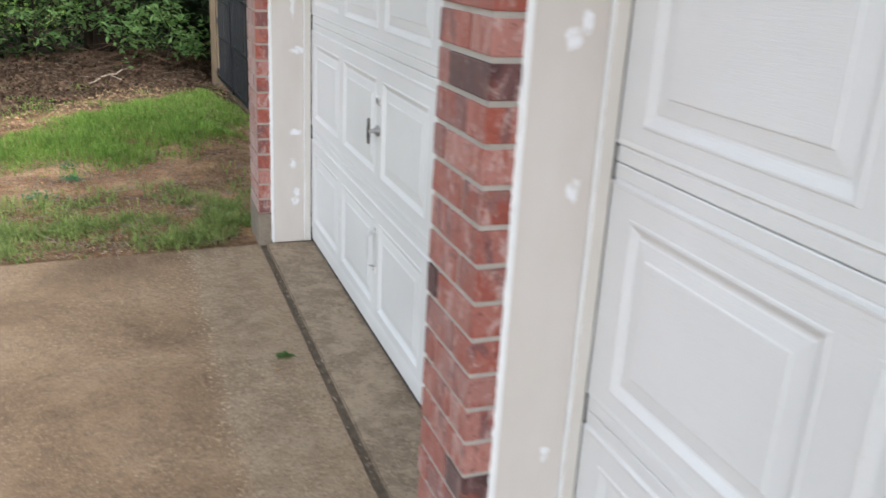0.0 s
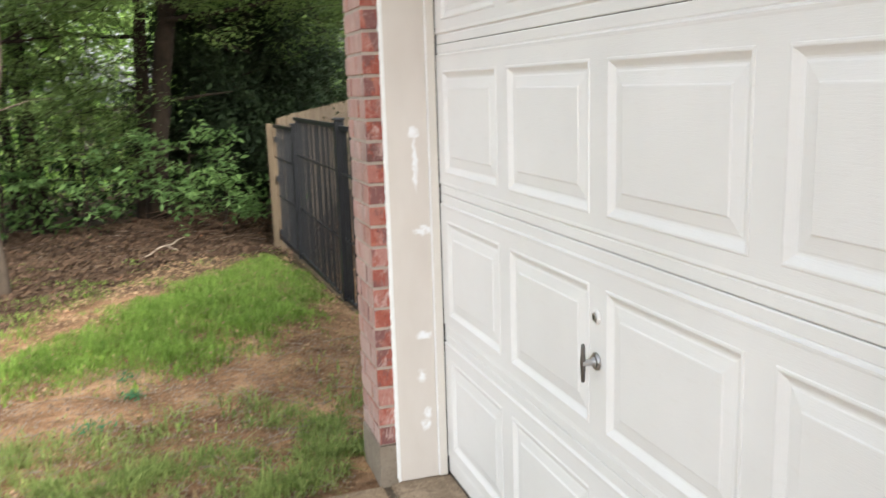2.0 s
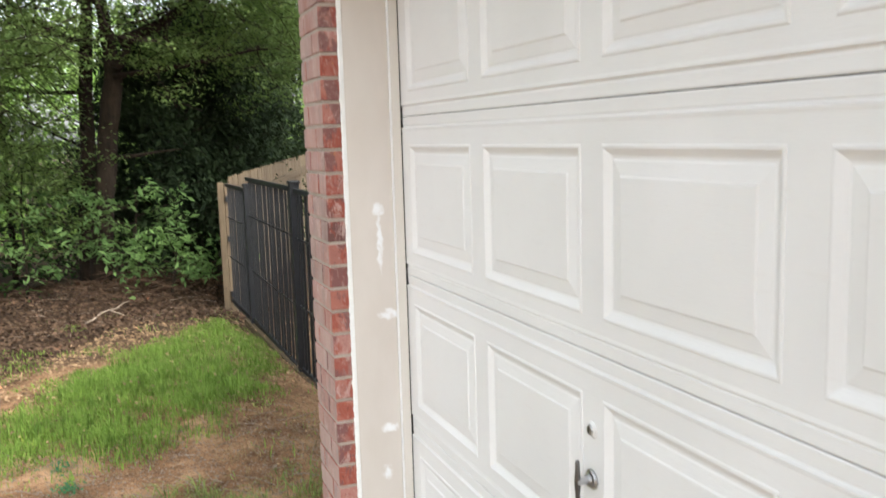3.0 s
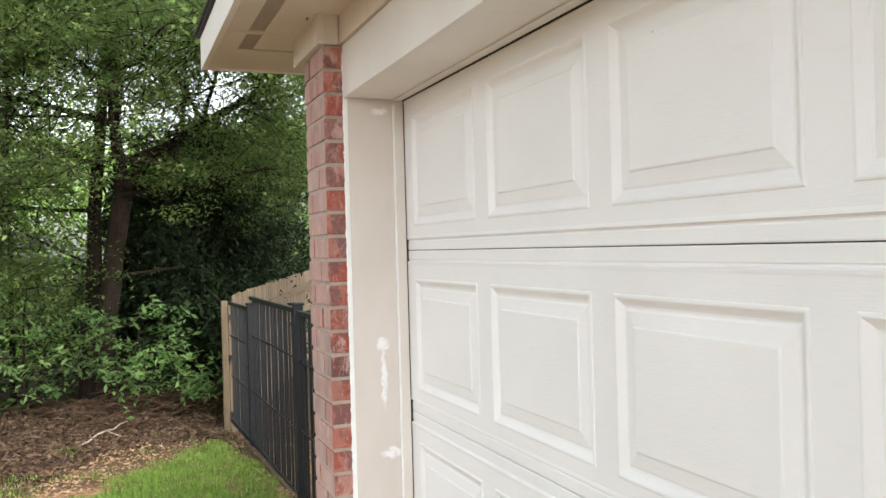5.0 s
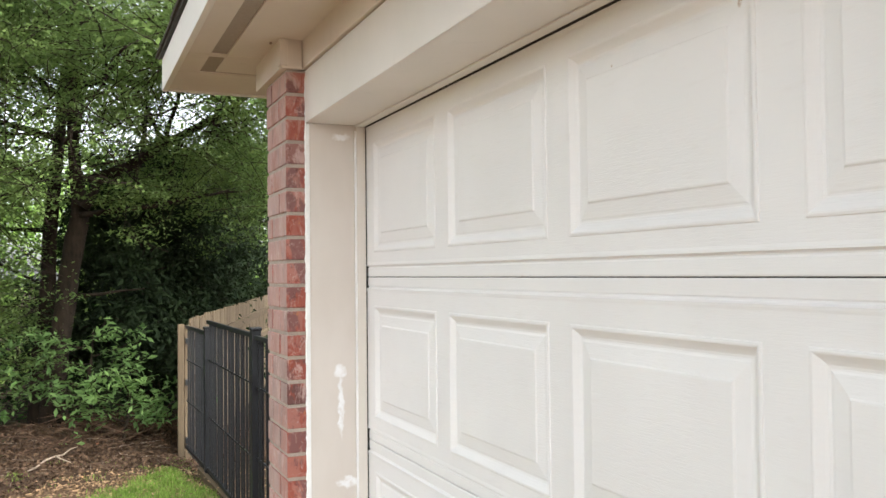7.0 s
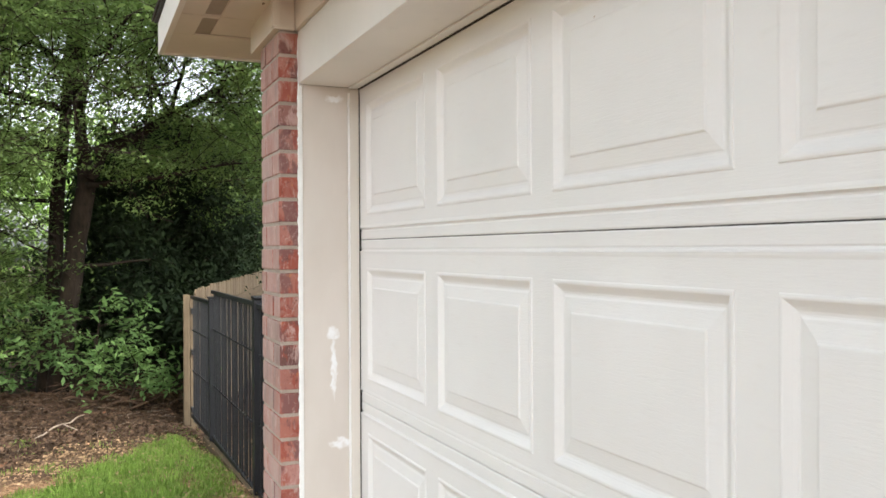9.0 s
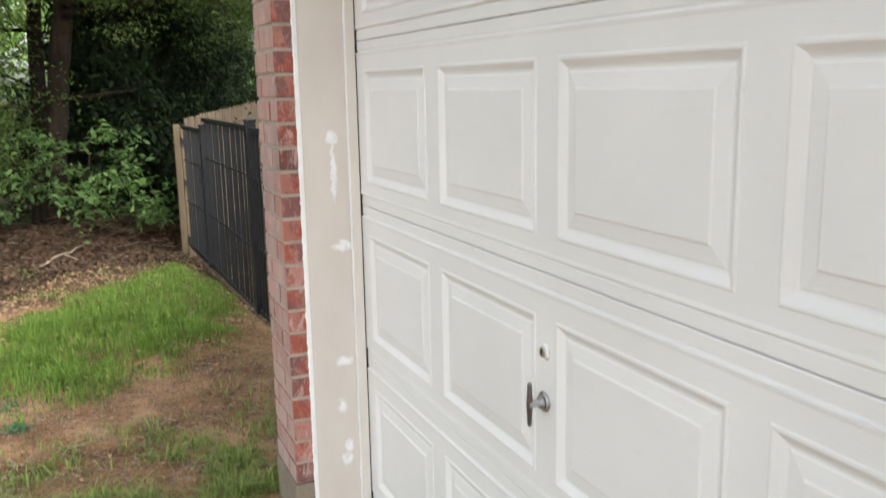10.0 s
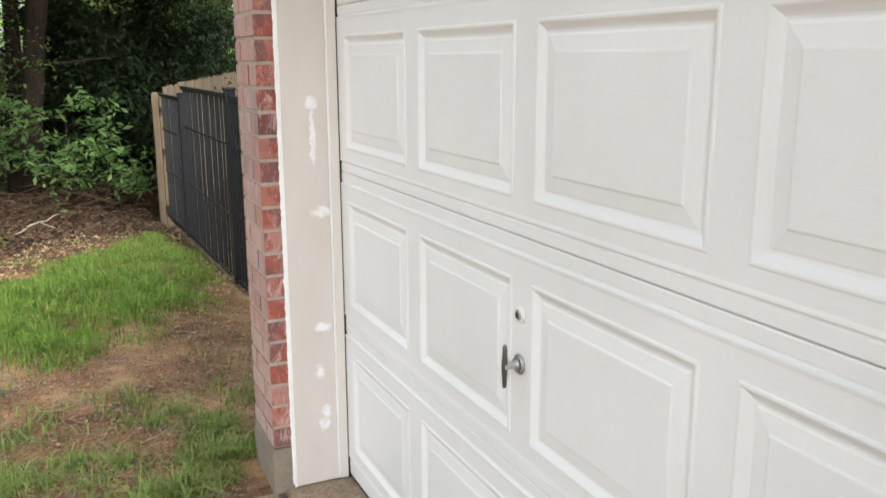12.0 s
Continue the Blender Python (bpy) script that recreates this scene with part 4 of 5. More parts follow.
def lawn_density(x, y):
    """1 in the lush patch, less towards its ragged rim."""
    left = -1.15 + 0.50 * max(0.0, y - 6.2)          # the rim slants from the planter to the fence
    right = 0.80 - 0.55 * max(0.0, 6.6 - y) if y < 6.6 else 0.80 + 0.25 * min(1, y - 6.6)
    near = 5.80 + 0.10 * math.sin(x * 3.1) + 0.12 * max(0.0, -x - 0.4)
    far = 10.8
    d = min(x - left, right - x, y - near, far - y)
    d += 0.30 * noise.noise((x * 2.1, y * 2.1, 7.7)) + 0.12 * noise.noise((x * 7, y * 7, 2.7))
    return max(0.0, min(1.0, 0.25 + d / 0.5))


def build_grass():
    rng = np.random.default_rng(21)
    pts, hs = [], []
    cand = np.stack([rng.uniform(-2.0, 1.2, 220000), rng.uniform(5.5, 10.8, 220000)], 1)
    keep = rng.uniform(0, 1, len(cand))
    for (x, y), k in zip(cand, keep):
        q = lawn_density(x, y)
        clump = 0.52 + 0.62 * noise.noise((x * 8, y * 8, 0.3)) + 0.45 * noise.noise((x * 2.3, y * 2.3, 6.3)) + 0.3 * noise.noise((x * 21, y * 21, 1.1))
        if k < q * clump:
            pts.append((x, y))
            hs.append(0.028 + 0.055 * q * (0.4 + 2.0 * abs(noise.noise((x * 4.3, y * 4.3, 4)))))
    o = blades("lawn_grass", np.array(pts), np.array(hs) * rng.uniform(0.5, 1.4, len(pts)), M_GRASS, rng, 0.75, 0.0062)
    tagged(o, "lush bright green long lawn grass", "grass", kind="stuff")
    dry = np.array([p for p in pts if rng.uniform() < 0.17])
    dry = np.concatenate([dry, np.stack([rng.uniform(-2.4, 0.9, 1700), rng.uniform(4.2, 5.0, 1700)], 1), np.stack([rng.uniform(0.35, 1.0, 1800), rng.uniform(5.0, 9.6, 1800)], 1)])
    dry = np.array([p for p in dry if p[1] > slab_edge(p[0]) + 0.03 and not (p[0] > 0.5 and p[1] < 4.5) and (p[0] + 1.70) ** 2 + (p[1] - 5.64) ** 2 > 0.5])
    o = blades("straw_grass", dry, rng.uniform(0.02, 0.06, len(dry)), M_STRAW, rng, 1.6, 0.005)
    tagged(o, "dry straw-coloured grass among the green blades", "grass", kind="stuff")
    pts, hs = [], []
    cand = np.stack([rng.uniform(-3.0, 0.95, 130000), rng.uniform(4.02, 5.4, 130000)], 1)
    keep = rng.uniform(0, 1, len(cand))
    for (x, y), k in zip(cand, keep):
        if y < slab_edge(x) + 0.015 or (x > 0.5 and y < 4.46):
            continue
        band = math.exp(-((y - 4.50 - 0.10 * math.sin(x * 4)) / 0.48) ** 2)
        clump = max(0.0, 0.7 * noise.noise((x * 3.1, y * 3.1, 9.3)) + 0.75 * noise.noise((x * 9, y * 9, 1.3)) + 0.5 * noise.noise((x * 23, y * 23, 4.3)) + 0.26) * 0.72
        if k < band * clump:
            pts.append((x, y))
            hs.append(0.022 + 0.085 * min(1, clump))
    o = blades("thin_grass", np.array(pts), np.array(hs) * rng.uniform(0.4, 1.4, len(pts)), M_WEAK, rng, 1.3, 0.0065)
    tagged(o, "thin patchy grass along the driveway edge", "grass", kind="stuff")
    pts, hs = [], []
    cand = np.stack([rng.uniform(-5.0, 1.1, 80000), rng.uniform(4.9, 10.9, 80000)], 1)
    keep = rng.uniform(0, 1, len(cand))
    for (x, y), k in zip(cand, keep):
        clump = max(0.0, noise.noise((x * 2.3, y * 2.3, 2.2)) + 0.1) * 1.2
        edge = 0.8 if y > 6.2 and x < -0.1 else 0.16
        if (x + 1.70) ** 2 + (y - 5.64) ** 2 < 0.5:
            continue
        if k < clump * edge:
            pts.append((x, y))
            hs.append(0.025 + 0.05 * clump)
    o = blades("sparse_grass", np.array(pts), np.array(hs) * rng.uniform(0.5, 1.3, len(pts)), M_GRASS, rng, 0.7, 0.006)
    tagged(o, "sparse tufts of grass on bare soil", "grass", kind="stuff")


def build_weeds():
    """Low rosettes of blue-green weeds on the bare soil, and one pale one by the slab."""
    for x, y, n, rad, sd, mat, label in ((-0.36, 5.54, 120, 0.035, 1, M_WEED, "low blue-green weed rosette on bare soil"), (-0.53, 5.16, 110, 0.045, 2, M_WEED, "low blue-green weed rosette on bare soil"),
                                         (-0.40, 5.80, 60, 0.04, 3, M_WEED, "low blue-green weed rosette on bare soil"), (-0.98, 4.55, 40, 0.05, 4, M_PALE, "pale broad-leaved weed near the driveway")):
        rng = np.random.default_rng(sd)
        c = np.stack([rng.normal(x, rad, n), rng.normal(y, rad, n), [0.0] * n], 1)
        c[:, 2] = [ground_z(a, b) + 0.012 + abs(rng.normal(0, 0.012)) for a, b, _ in c]
        o = leaf_object("weed", c, rng.uniform(0.012, 0.026, n) * (2.0 if sd == 4 else 1.0), mat, rng, 0.6, -0.1, 0.15, 0.35)
        tagged(o, label, "weed", kind="stuff")


def build_litter():
    rng = np.random.default_rng(8)
    c, s = [], []
    for _ in range(125000):
        x, y = rng.uniform(-6, 2.0), rng.uniform(4.1, 14.5)
        if y < slab_edge(x) + 0.01 or (x > 0.5 and y < 4.5):
            continue
        p = 0.60
        if y > 9.0 + 0.9 * x:
            p = 0.95
        if x > 0.55 and y < 8.8:
            p = 0.75
        if y > 4.95 and y < 6 and x < 0.8:
            p = 0.30
        p *= 0.5 + 0.9 * abs(noise.noise((x * 2.4, y * 2.4, 5.5)))
        if rng.uniform() < p:
            c.append((x, y, ground_z(x, y) + rng.uniform(0.004, 0.022 if y < 9.5 else 0.05)))
            s.append(rng.uniform(0.009, 0.030) if y < 7 else rng.uniform(0.016, 0.05))
    for _ in range(4200):                      # blown leaves caught on top of the lawn
        x, y = rng.uniform(-1.4, 1.1), rng.uniform(5.5, 10.6)
        if rng.uniform() < 0.35 + 0.5 * abs(noise.noise((x * 1.7, y * 1.7, 3.3))):
            c.append((x, y, ground_z(x, y) + rng.uniform(0.045, 0.10)))
            s.append(rng.uniform(0.010, 0.030))
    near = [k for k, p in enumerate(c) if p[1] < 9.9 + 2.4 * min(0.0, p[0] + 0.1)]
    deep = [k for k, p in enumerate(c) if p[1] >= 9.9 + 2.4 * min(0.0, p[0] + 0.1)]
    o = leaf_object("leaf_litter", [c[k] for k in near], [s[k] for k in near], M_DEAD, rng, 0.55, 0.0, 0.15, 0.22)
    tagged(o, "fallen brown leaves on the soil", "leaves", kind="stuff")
    o = leaf_object("woodland_litter", [c[k] for k in deep], [s[k] * 1.4 for k in deep], M_DEAD_SHADE, rng, 0.55, 0.0, 0.15, 0.4)
    tagged(o, "deep leaf litter under the trees, darkened in colour for shade", "leaves", kind="stuff")
    c, s = [], []
    for _ in range(15000):
        x, y = rng.uniform(-2.6, 0.95), rng.uniform(4.12, 6.1)
        if y < slab_edge(x) + 0.02 or (x > 0.5 and y < 4.5):
            continue
        c.append((x, y, ground_z(x, y) + 0.006))
        s.append(rng.uniform(0.006, 0.026))
    o = leaf_object("soil_crumbs", c, s, M_TWIG, rng, 0.45, 0.0, 0.2, 0.2)
    tagged(o, "pale chips and crumbs scattered on the soil", "debris", kind="stuff")
    # straw-like dead stems
    r = random.Random(14)
    pieces = []
    for _ in range(420):
        x = r.uniform(-2.4, 0.9)
        y = r.uniform(4.2, 6.3) if r.random() < 0.6 else r.uniform(9.6, 12.4)
        if y < slab_edge(x) + 0.06 or (x > 0.45 and y < 4.55):
            continue
        w, L = r.uniform(0, 6.28), r.uniform(0.05, 0.22) * (1.8 if y > 9 else 1)
        z = ground_z(x, y) + 0.010
        pieces.append(tube([(x, y, z), (x + L * 0.5 * math.cos(w), y + L * 0.5 * math.sin(w), z + r.uniform(0, 0.02)), (x + L * math.cos(w + 0.2), y + L * math.sin(w + 0.2), z + r.uniform(-0.004, 0.03))], [0.0022, 0.002, 0.001], 4))
    v, f = join(pieces)
    o = new("dry_stems", mesh_data("dry_stems", v, f, M_TWIG))
    tagged(o, "dry grass stems and twigs lying on the soil", "twigs", kind="stuff")


def build_twig():
    pts = [(-0.40, 10.30, 0.03), (-0.33, 10.40, 0.05), (-0.25, 10.50, 0.10), (-0.17, 10.58, 0.12), (-0.10, 10.62, 0.12), (-0.04, 10.70, 0.16), (0.03, 10.78, 0.17)]
    v, f = tube([(x, y, ground_z(x, y) + h) for x, y, h in pts], [0.009, 0.010, 0.010, 0.009, 0.008, 0.007, 0.004], 8)
    v2, f2 = tube([(-0.17, 10.58, ground_z(-0.17, 10.58) + 0.12), (-0.12, 10.50, ground_z(-0.1, 10.5) + 0.10), (-0.03, 10.46, ground_z(0, 10.4) + 0.06)], [0.008, 0.007, 0.004], 6)
    v, f = join([(v, f), (v2, f2)])
    o = new("fallen_branch", mesh_data("fallen_branch", v, f, M_TWIG, True))
    tagged(o, "pale dry fallen branch at the edge of the woods", "branch")


def build_green_leaf():
    x, y, z = 0.480, 2.857, FLOOR
    bm = bmesh.new()
    ring = []
    for k in range(22):
        w = 2 * math.pi * k / 22
        rad = 0.034 * (0.78 + 0.22 * math.cos(5 * w)) * (1.15 if abs(math.sin(w)) < 0.5 else 0.95)
        ring.append(bm.verts.new((x + rad * math.cos(w) * 1.1, y + rad * math.sin(w), z + 0.004 + 0.008 * abs(math.sin(w)))))
    c = bm.verts.new((x, y, z + 0.003))
    for a, b in zip(ring, ring[1:] + ring[:1]):
        bm.faces.new((c, a, b))
    v, f = tube([(x + 0.03, y - 0.01, z + 0.004), (x + 0.055, y - 0.03, z + 0.004), (x + 0.075, y - 0.042, z + 0.005)], [0.0014, 0.0012, 0.001], 5)
    leaf = part("fallen_leaf", bm, M_SHRUB)
    tagged(leaf, "single fallen green lobed leaf on the driveway", "leaf")
    s = new("stalk", mesh_data("stalk", v, f, M_TWIG))
    s.parent = leaf
    o = leaf_object("fallen_leaf_dry", [(0.437, 2.753, FLOOR + 0.006)], [0.055], M_DEAD, np.random.default_rng(2), 0.45, 0.0, 0.1)
    tagged(o, "small dry brown leaf on the driveway", "leaf")
    rng = np.random.default_rng(31)
    c = [(rng.uniform(-1.2, 0.83), rng.uniform(1.2, 4.0), FLOOR + 0.003) for _ in range(70)]
    c += [(rng.normal(0.602, 0.013), rng.uniform(0.9, 4.1), FLOOR + 0.003) for _ in range(260)]
    c += [(rng.normal(0.36, 0.05), rng.uniform(0.9, 2.6), FLOOR + 0.003) for _ in range(160)]
    o = leaf_object("slab_crumbs", c, rng.uniform(0.005, 0.014, len(c)), M_TWIG, rng, 0.6, 0.0, 0.3)
    tagged(o, "tiny pale crumbs on the concrete", "debris", kind="stuff")


# ---- trees ----
def grow(start, way, length, radius, depth, rng, twigs, pieces, wander=0.25, lift=0.05):
    """A limb that wanders, thins and forks; its outer points go to twigs."""
    p, d = Vector(start), Vector(way).normalized()
    n = 5
    pts, rad = [p.copy()], [radius]
    for k in range(n):
        d = (d + Vector((rng.gauss(0, wander), rng.gauss(0, wander), rng.gauss(lift, wander * 0.7))) * 0.5).normalized()
        p = p + d * (length / n)
        pts.append(p.copy())
        rad.append(radius * (1 - 0.75 * (k + 1) / n))
        if depth <= 1:
            twigs.append(p.copy())
        if depth > 0 and k >= 1:
            for _ in range(2 if depth > 1 else 1):
                side = Vector((rng.gauss(0, 1), rng.gauss(0, 1), rng.gauss(0.0, 0.55))).normalized()
                grow(p, (d * 0.55 + side).normalized(), length * rng.uniform(0.45, 0.68), rad[-1] * 0.62, depth - 1, rng, twigs, pieces, wander, lift)
    pieces.append(tube(pts, [max(r, 0.004) for r in rad], 9 if radius > 0.05 else 5))


CLEARINGS = [(0.817, 9.5, 3.17, 0.29), (1.01, 9.5, 3.21, 0.26), (0.98, 11.0, 3.46, 0.38), (1.21, 11.0, 3.50, 0.32), (1.15, 12.5, 3.75, 0.43), (1.42, 12.5, 3.80, 0.38), (1.31, 14.0, 4.04, 0.49), (1.6, 14.0, 4.1, 0.43),
             (0.62, 9.5, 3.02, 0.14), (0.74, 11.0, 3.28, 0.17), (0.87, 12.5, 3.54, 0.20), (0.99, 14.0, 3.80, 0.23), (0.43, 9.5, 2.87, 0.14), (0.52, 11.0, 3.11, 0.17), (0.61, 12.5, 3.34, 0.19), (0.70, 14.0, 3.58, 0.22)]
# leaves are cleared along the camera's lines of sight to the oak stems
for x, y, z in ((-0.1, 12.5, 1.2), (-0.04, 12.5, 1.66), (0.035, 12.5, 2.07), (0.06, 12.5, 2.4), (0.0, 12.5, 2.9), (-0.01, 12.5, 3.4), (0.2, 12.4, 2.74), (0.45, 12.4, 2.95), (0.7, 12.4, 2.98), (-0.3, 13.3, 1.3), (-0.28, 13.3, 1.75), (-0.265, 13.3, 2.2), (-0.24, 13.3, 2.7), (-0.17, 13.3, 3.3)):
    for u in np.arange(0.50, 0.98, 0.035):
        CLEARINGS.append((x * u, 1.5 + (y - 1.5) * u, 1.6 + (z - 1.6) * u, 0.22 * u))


def tree(name, trunk, limbs, leaf_mat, bark, leaf_size, per_twig, spread, seed, label, category="tree", aspect=0.5, flat=1.0, droop=0.35, group="", keep=1.0):
    """trunk: rows of (x, y, z, radius); limbs: rows of (start, way, length, radius, depth)."""
    rng = random.Random(seed)
    nrng = np.random.default_rng(seed)
    root = empty(name, trunk[0][:3])
    tagged(root, label, category, group)
    twigs, fine = [], []
    for a, b in zip(trunk, trunk[1:]):
        for u in (0, 0.5):
            fine.append([a[i] + (b[i] - a[i]) * u for i in range(4)])
    fine.append(list(trunk[-1]))
    for row in fine[1:]:
        row[0] += rng.gauss(0, 0.012)
        row[1] += rng.gauss(0, 0.012)
    fine[0][2] -= 0.3
    fine[0][3] *= 1.25
    v, f = tube([r[:3] for r in fine], [r[3] for r in fine], 14)
    child(new("trunk", mesh_data("trunk", v, f, bark, True)), root)
    for start, way, length, radius, depth in limbs:
        pieces = []
        grow(start, way, length, radius, depth, rng, twigs, pieces)
        v, f = join(pieces)
        child(new("limb", mesh_data("limb", v, f, bark, True)), root)
    if twigs:
        t = np.array([list(p) for p in twigs])
        t = t[nrng.uniform(0, 1, len(t)) < keep]
        c = np.repeat(t, per_twig, 0)
        c = c + nrng.normal(0, spread, c.shape) * (1, 1, flat)
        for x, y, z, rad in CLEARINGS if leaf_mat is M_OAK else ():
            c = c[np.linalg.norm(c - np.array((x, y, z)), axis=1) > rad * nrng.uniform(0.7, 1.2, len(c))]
        s = leaf_size * nrng.uniform(0.6, 1.3, len(c))
        o = leaf_object("crown", c, s, leaf_mat, nrng, aspect, droop, wild=0.5 if keep == 1.0 else 0.34)
        child(o, root)
    return root


def thicket(name, boxes, mat, size, seed, label, clump=0.35, aspect=0.55):
    """Leaf masses in loose clumps: boxes of (x0, x1, y0, y1, z0, z1, clumps, leaves a clump)."""
    rng = np.random.default_rng(seed)
    out = []
    for x0, x1, y0, y1, z0, z1, n, per in boxes:
        c = np.stack([rng.uniform(x0, x1, n), rng.uniform(y0, y1, n), rng.uniform(z0, z1, n)], 1)
        r = rng.uniform(0.5, 1.4, (n, 1)) * clump
        c = np.repeat(c, per, 0) + rng.normal(0, 1, (n * per, 3)) * np.repeat(r, per, 0) * (1, 1, 0.6)
        out.append(c)
    c = np.concatenate(out)
    o = leaf_object(name, c, size * rng.uniform(0.6, 1.35, len(c)), mat, rng, aspect, 0.3)
    return tagged(o, label, "foliage", kind="stuff")


def build_woods():
    g = ground_z
    tree("young_tree", [(-1.50, 9.0, g(-1.50, 9.0), 0.074), (-1.53, 9.0, 0.5, 0.062), (-1.47, 9.02, 1.1, 0.058), (-1.36, 9.05, 1.7, 0.054), (-1.30, 9.1, 2.6, 0.05), (-1.2, 9.2, 5.5, 0.04)],
         [((-1.42, 9.03, 1.35), (0.5, 0.2, 0.1), 0.5, 0.010, 0), ((-1.29, 9.05, 2.3), (-1, 0.4, 0.25), 2.0, 0.04, 2), ((-1.25, 9.1, 3.4), (-0.6, -0.7, 0.3), 2.0, 0.04, 2), ((-1.2, 9.2, 5.0), (0.5, 0.2, 0.6), 2.4, 0.035, 3), ((-1.2, 9.2, 5.4), (-0.5, -0.2, 0.6), 2.4, 0.03, 3)],
         M_OAK, M_BARK_PALE, 0.052, 36, 0.15, 3, "slim pale-barked tree leaning beside the lawn", flat=0.3, keep=0.5, group="yard trees")
    tree("oak_tree", [(-0.23, 12.5, g(-0.2, 12.5), 0.145), (-0.15, 12.5, 0.86, 0.120), (-0.045, 12.5, 1.66, 0.115), (0.035, 12.5, 2.07, 0.120), (0.06, 12.5, 2.40, 0.105), (0.0, 12.5, 2.9, 0.070), (-0.01, 12.5, 3.7, 0.062), (0.1, 12.6, 8.0, 0.025)],
         [((0.10, 12.4, 2.43), (0.35, 0.0, 0.95), 0.42, 0.080, 0), ((0.17, 12.4, 2.73), (0.9, 0.05, 0.35), 2.5, 0.075, 3), ((0.06, 12.35, 2.33), (0.85, -0.1, 0.25), 2.2, 0.040, 3), ((0.0, 12.4, 1.38), (0.9, -0.1, 0.28), 0.8, 0.030, 0),
          ((-0.02, 12.5, 3.2), (-0.9, 0.1, 0.35), 2.6, 0.045, 3), ((-0.01, 12.6, 3.9), (0.3, -1.0, 0.10), 2.4, 0.05, 3), ((0.0, 12.5, 3.0), (0.35, -0.1, 0.9), 1.6, 0.030, 2),
          ((0.0, 12.6, 4.2), (-0.5, 0.5, 0.5), 2.6, 0.04, 3), ((0.0, 12.6, 4.7), (0.9, -0.5, 0.05), 2.4, 0.04, 3), ((0.0, 12.6, 4.4), (-0.8, -0.6, 0.0), 2.6, 0.04, 3),
          ((0.05, 12.6, 6.6), (-0.7, -0.3, 0.3), 2.4, 0.035, 2)],
         M_OAK, M_BARK, 0.052, 28, 0.15, 12, "dark-trunked oak with a forked stem and small leaves", flat=0.28, keep=0.44, group="woodland trees")
    tree("oak_tree", [(-0.42, 13.3, g(-0.42, 13.3), 0.115), (-0.365, 13.3, 0.67, 0.10), (-0.305, 13.3, 1.24, 0.095), (-0.265, 13.3, 2.1, 0.088), (-0.247, 13.3, 2.53, 0.08), (-0.173, 13.3, 3.4, 0.068), (-0.09, 13.3, 4.4, 0.06), (-0.1, 13.4, 8.2, 0.03)],
         [((-0.27, 13.3, 2.2), (-1, 0.2, 0.1), 2.4, 0.03, 3), ((-0.24, 13.3, 2.8), (-0.8, 0.4, 0.4), 2.6, 0.045, 3), ((-0.14, 13.3, 3.9), (-0.6, -0.3, 0.3), 2.6, 0.04, 3),
          ((-0.09, 13.3, 4.4), (0.6, 0.5, 0.5), 2.4, 0.035, 3), ((-0.3, 13.3, 1.5), (-0.8, -0.3, 0.35), 1.4, 0.02, 2)],
         M_OAK, M_BARK, 0.054, 26, 0.15, 13, "straight dark-stemmed oak behind the forked one", flat=0.28, keep=0.44, group="woodland trees")
    tree("oak_tree", [(-3.2, 12.0, g(-3.2, 12), 0.13), (-3.1, 12.0, 2.0, 0.11), (-3.0, 12.1, 4.0, 0.08), (-2.9, 12.1, 8.0, 0.03)],
         [((-3.1, 12.0, 1.9), (0.9, 0.1, 0.1), 2.3, 0.04, 3), ((-3.05, 12.0, 2.7), (-0.8, -0.4, 0.3), 2.5, 0.05, 3), ((-3.0, 12.1, 3.6), (0.7, 0.2, 0.35), 2.8, 0.045, 3), ((-3, 12.1, 4.2), (-0.3, 0.8, 0.5), 2.4, 0.04, 3),
          ((-3, 12.1, 6.0), (0.7, -0.5, 0.3), 2.8, 0.04, 3), ((-2.9, 12.1, 7.0), (-0.6, -0.5, 0.3), 2.8, 0.04, 3), ((-3.0, 12.1, 3.3), (0.95, 0.0, 0.03), 3.2, 0.04, 3)],
         M_OAK, M_BARK, 0.060, 20, 0.15, 19, "oak with low spreading limbs at the edge of the woods", flat=0.28, keep=0.44, group="woodland trees")
    # broad-leaved limb that hangs over the yard near the eave's end
    tree("sweetgum_tree", [(-2.6, 9.9, g(-2.6, 9.9), 0.12), (-2.4, 9.7, 2.5, 0.10), (-2.2, 9.4, 4.0, 0.08), (-2.0, 9.2, 6.2, 0.04)],
         [((-2.2, 9.4, 4.0), (0.9, -0.35, 0.0), 2.5, 0.035, 2), ((-2.1, 9.3, 5.0), (0.8, -0.25, 0.05), 2.6, 0.035, 2), ((-2.0, 9.2, 5.6), (-0.6, -0.5, 0.3), 2.0, 0.035, 2)],
         M_OAK, M_BARK, 0.075, 15, 0.15, 27, "broad-leaved tree that hangs over the yard", aspect=0.7, flat=0.4, keep=0.5, group="yard trees")
    # bright shrubs under the oak: upright stems with spreading tiers of leaves
    for x, y, h, reach, n, sd in ((0.14, 11.9, 1.12, 0.85, 11, 31), (0.50, 11.35, 0.55, 0.55, 8, 34), (-1.05, 12.1, 1.45, 0.8, 9, 32), (-2.0, 12.4, 1.3, 0.8, 8, 33)):
        r = random.Random(sd)
        z0 = g(x, y)
        limbs = []
        for k in range(n):
            u = k / n
            w = k * 2.4 + r.uniform(-0.4, 0.4)
            limbs.append(((x + 0.05 * u, y, z0 + 0.18 + h * 0.78 * u), (math.cos(w), math.sin(w) * 0.8, r.uniform(0.02, 0.35)), reach * (1.1 - 0.65 * u) * r.uniform(0.8, 1.15), 0.010, 1))
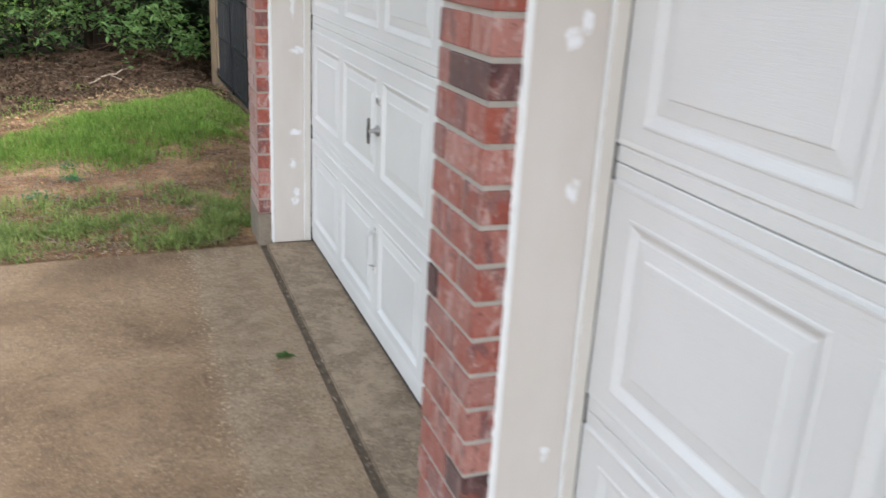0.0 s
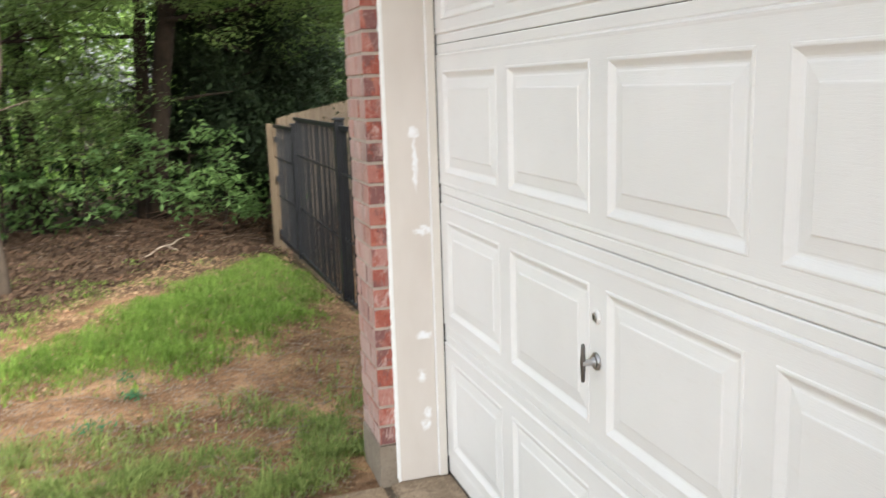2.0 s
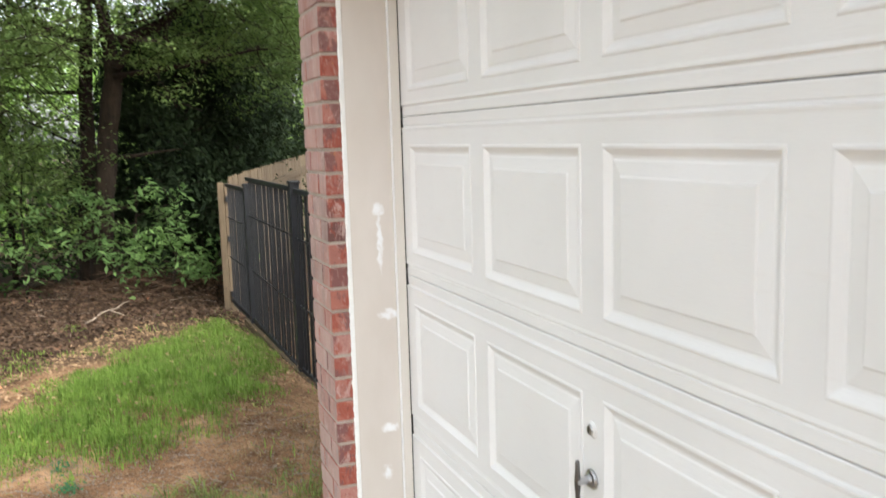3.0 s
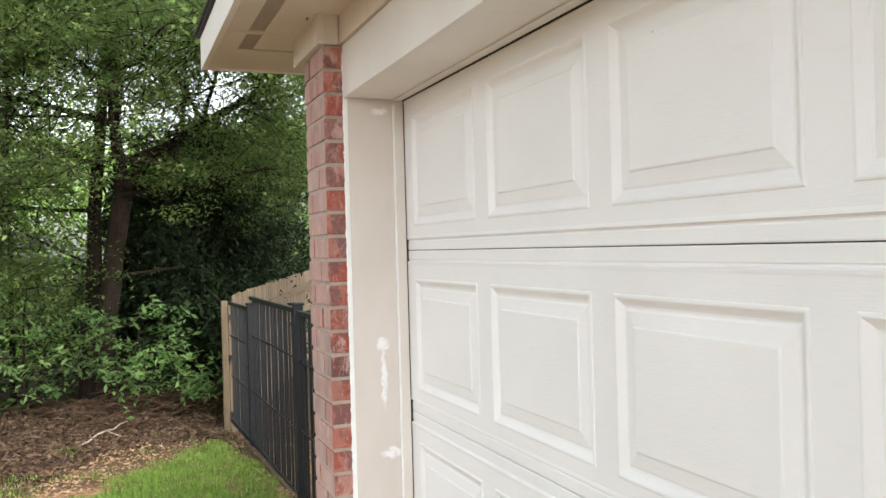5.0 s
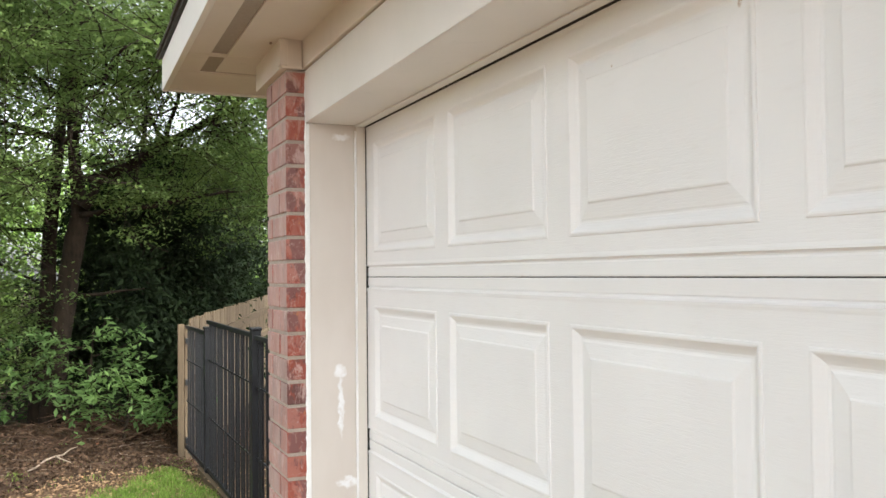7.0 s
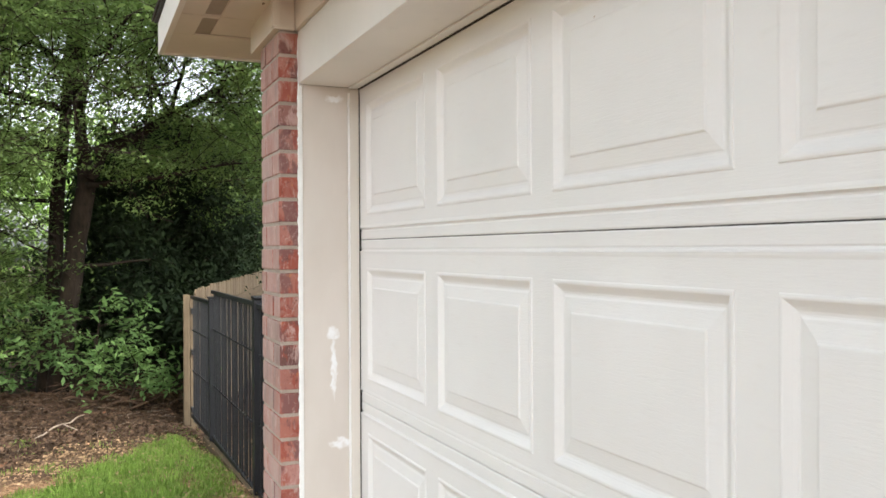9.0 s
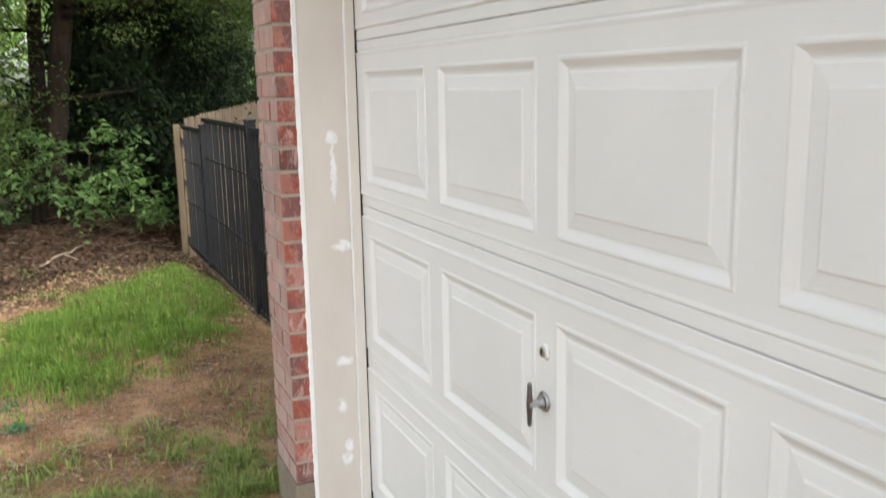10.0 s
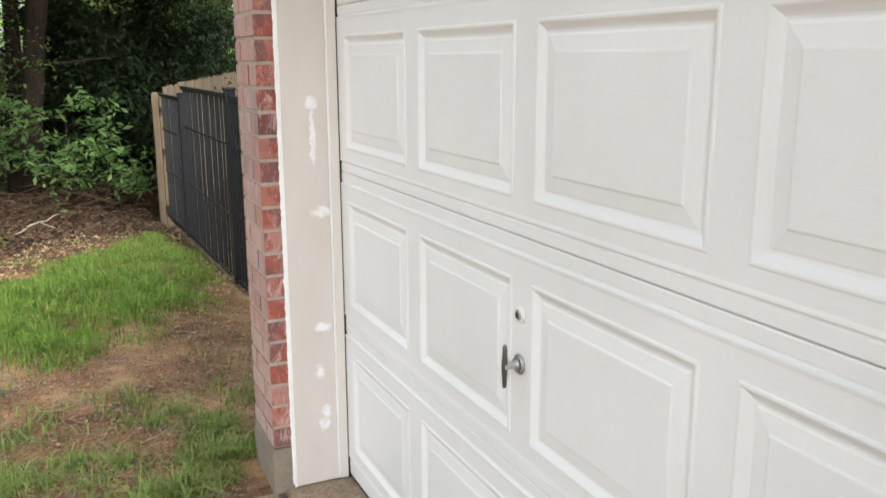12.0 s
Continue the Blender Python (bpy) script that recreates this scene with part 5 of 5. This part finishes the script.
        # the western shrub's dimness is put into a darker leaf colour
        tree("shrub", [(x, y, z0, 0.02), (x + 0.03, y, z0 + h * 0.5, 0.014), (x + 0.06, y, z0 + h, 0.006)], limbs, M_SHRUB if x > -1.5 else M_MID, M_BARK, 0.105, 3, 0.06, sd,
             "bright green broad-leaved shrub under the oak" if x > -1.5 else "green broad-leaved shrub in the woods, its dimness in the leaf colour", "shrub", aspect=0.40, flat=0.35, droop=0.12, group="shrubs")
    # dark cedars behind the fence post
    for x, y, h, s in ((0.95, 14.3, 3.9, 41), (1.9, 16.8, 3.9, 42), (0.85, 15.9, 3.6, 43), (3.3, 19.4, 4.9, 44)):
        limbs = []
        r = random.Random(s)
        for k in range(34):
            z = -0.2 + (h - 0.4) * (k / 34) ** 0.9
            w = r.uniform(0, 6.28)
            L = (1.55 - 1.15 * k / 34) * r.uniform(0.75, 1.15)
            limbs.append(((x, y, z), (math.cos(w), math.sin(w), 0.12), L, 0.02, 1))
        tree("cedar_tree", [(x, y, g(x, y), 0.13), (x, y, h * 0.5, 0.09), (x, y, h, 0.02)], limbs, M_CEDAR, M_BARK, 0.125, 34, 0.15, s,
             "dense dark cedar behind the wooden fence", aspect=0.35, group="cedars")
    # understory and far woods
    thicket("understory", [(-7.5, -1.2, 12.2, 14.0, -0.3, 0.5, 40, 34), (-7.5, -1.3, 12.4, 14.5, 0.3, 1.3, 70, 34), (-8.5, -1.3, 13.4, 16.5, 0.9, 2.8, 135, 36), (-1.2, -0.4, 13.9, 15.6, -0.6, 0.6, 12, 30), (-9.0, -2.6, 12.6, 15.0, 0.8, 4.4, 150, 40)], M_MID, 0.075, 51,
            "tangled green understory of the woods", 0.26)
    thicket("dim_thicket", [(-9, 1.8, 14.6, 18.5, -0.9, 1.3, 330, 34)], M_SHADE_LEAF, 0.13, 52, "near-black green thicket that paints in the woods' deep shade", 0.5)
    thicket("far_woods", [(-34, -4, 24, 36, -2.5, 3.5, 420, 40), (-22, 6, 21, 30, -1.2, 4.5, 700, 44), (-22, 10, 25, 34, 3.0, 5.6, 300, 40)], M_FAR, 0.24, 53, "woods far behind, sunlight painted into their pale green leaves", 0.75)
    thicket("high_crowns", [(-5.5, -0.9, 15.0, 18.0, 2.9, 6.2, 95, 70), (-1.2, 0.35, 15.2, 18.0, 2.5, 5.6, 64, 70), (1.9, 4.2, 15.0, 17.5, 2.4, 4.2, 40, 70)], M_OAK, 0.07, 54, "leafy crowns of trees deeper in the woods", 0.5)
    # bare stems among the understory
    r = random.Random(77)
    for k in range(16):
        x, y = r.uniform(-8, -0.7), r.uniform(13.2, 18)
        h = r.uniform(3.5, 7)
        q = r.uniform(0.025, 0.09)
        limbs = [((x, y, h * r.uniform(0.3, 0.8)), (r.uniform(-1, 1), r.uniform(-1, 0.4), r.uniform(0, 0.6)), r.uniform(0.8, 1.8), q * 0.4, 1) for _ in range(4)]
        tree("sapling", [(x, y, g(x, y), q), (x + r.uniform(-0.15, 0.15), y, h * 0.5, q * 0.8), (x + r.uniform(-0.4, 0.4), y, h, q * 0.3)], limbs, M_MID, M_BARK, 0.07, 7, 0.13, 100 + k,
             "thin dark sapling stem in the woods", "tree", group="saplings")


def build_brush():
    """Brush pile of dead sticks at the foot of the oak."""
    r = random.Random(15)
    pieces = []
    for _ in range(150):
        x, y = r.gauss(0.1, 0.75), r.gauss(11.7, 0.4)
        w, L = r.uniform(0, 6.28), r.uniform(0.2, 0.8)
        z = ground_z(x, y) + abs(r.gauss(0, 0.10))
        t = r.uniform(-0.15, 0.35)
        pieces.append(tube([(x, y, z), (x + 0.5 * L * math.cos(w), y + 0.5 * L * math.sin(w), z + t * L * 0.5 + r.gauss(0, 0.03)), (x + L * math.cos(w), y + L * math.sin(w), z + t * L)], [0.006, 0.005, 0.002], 5))
    v, f = join(pieces)
    o = new("brush_pile", mesh_data("brush_pile", v, f, M_STICK))
    tagged(o, "pile of dead brown sticks and litter under the oak", "brush", kind="stuff")


build_ground()
build_paving()
build_shell()
build_front()
build_eave()
build_nest()
build_doors()
build_iron_fence()
build_edging()
build_wood_fence()
build_planter()
build_woods()
build_brush()
build_twig()
build_green_leaf()
build_weeds()
build_litter()
build_grass()
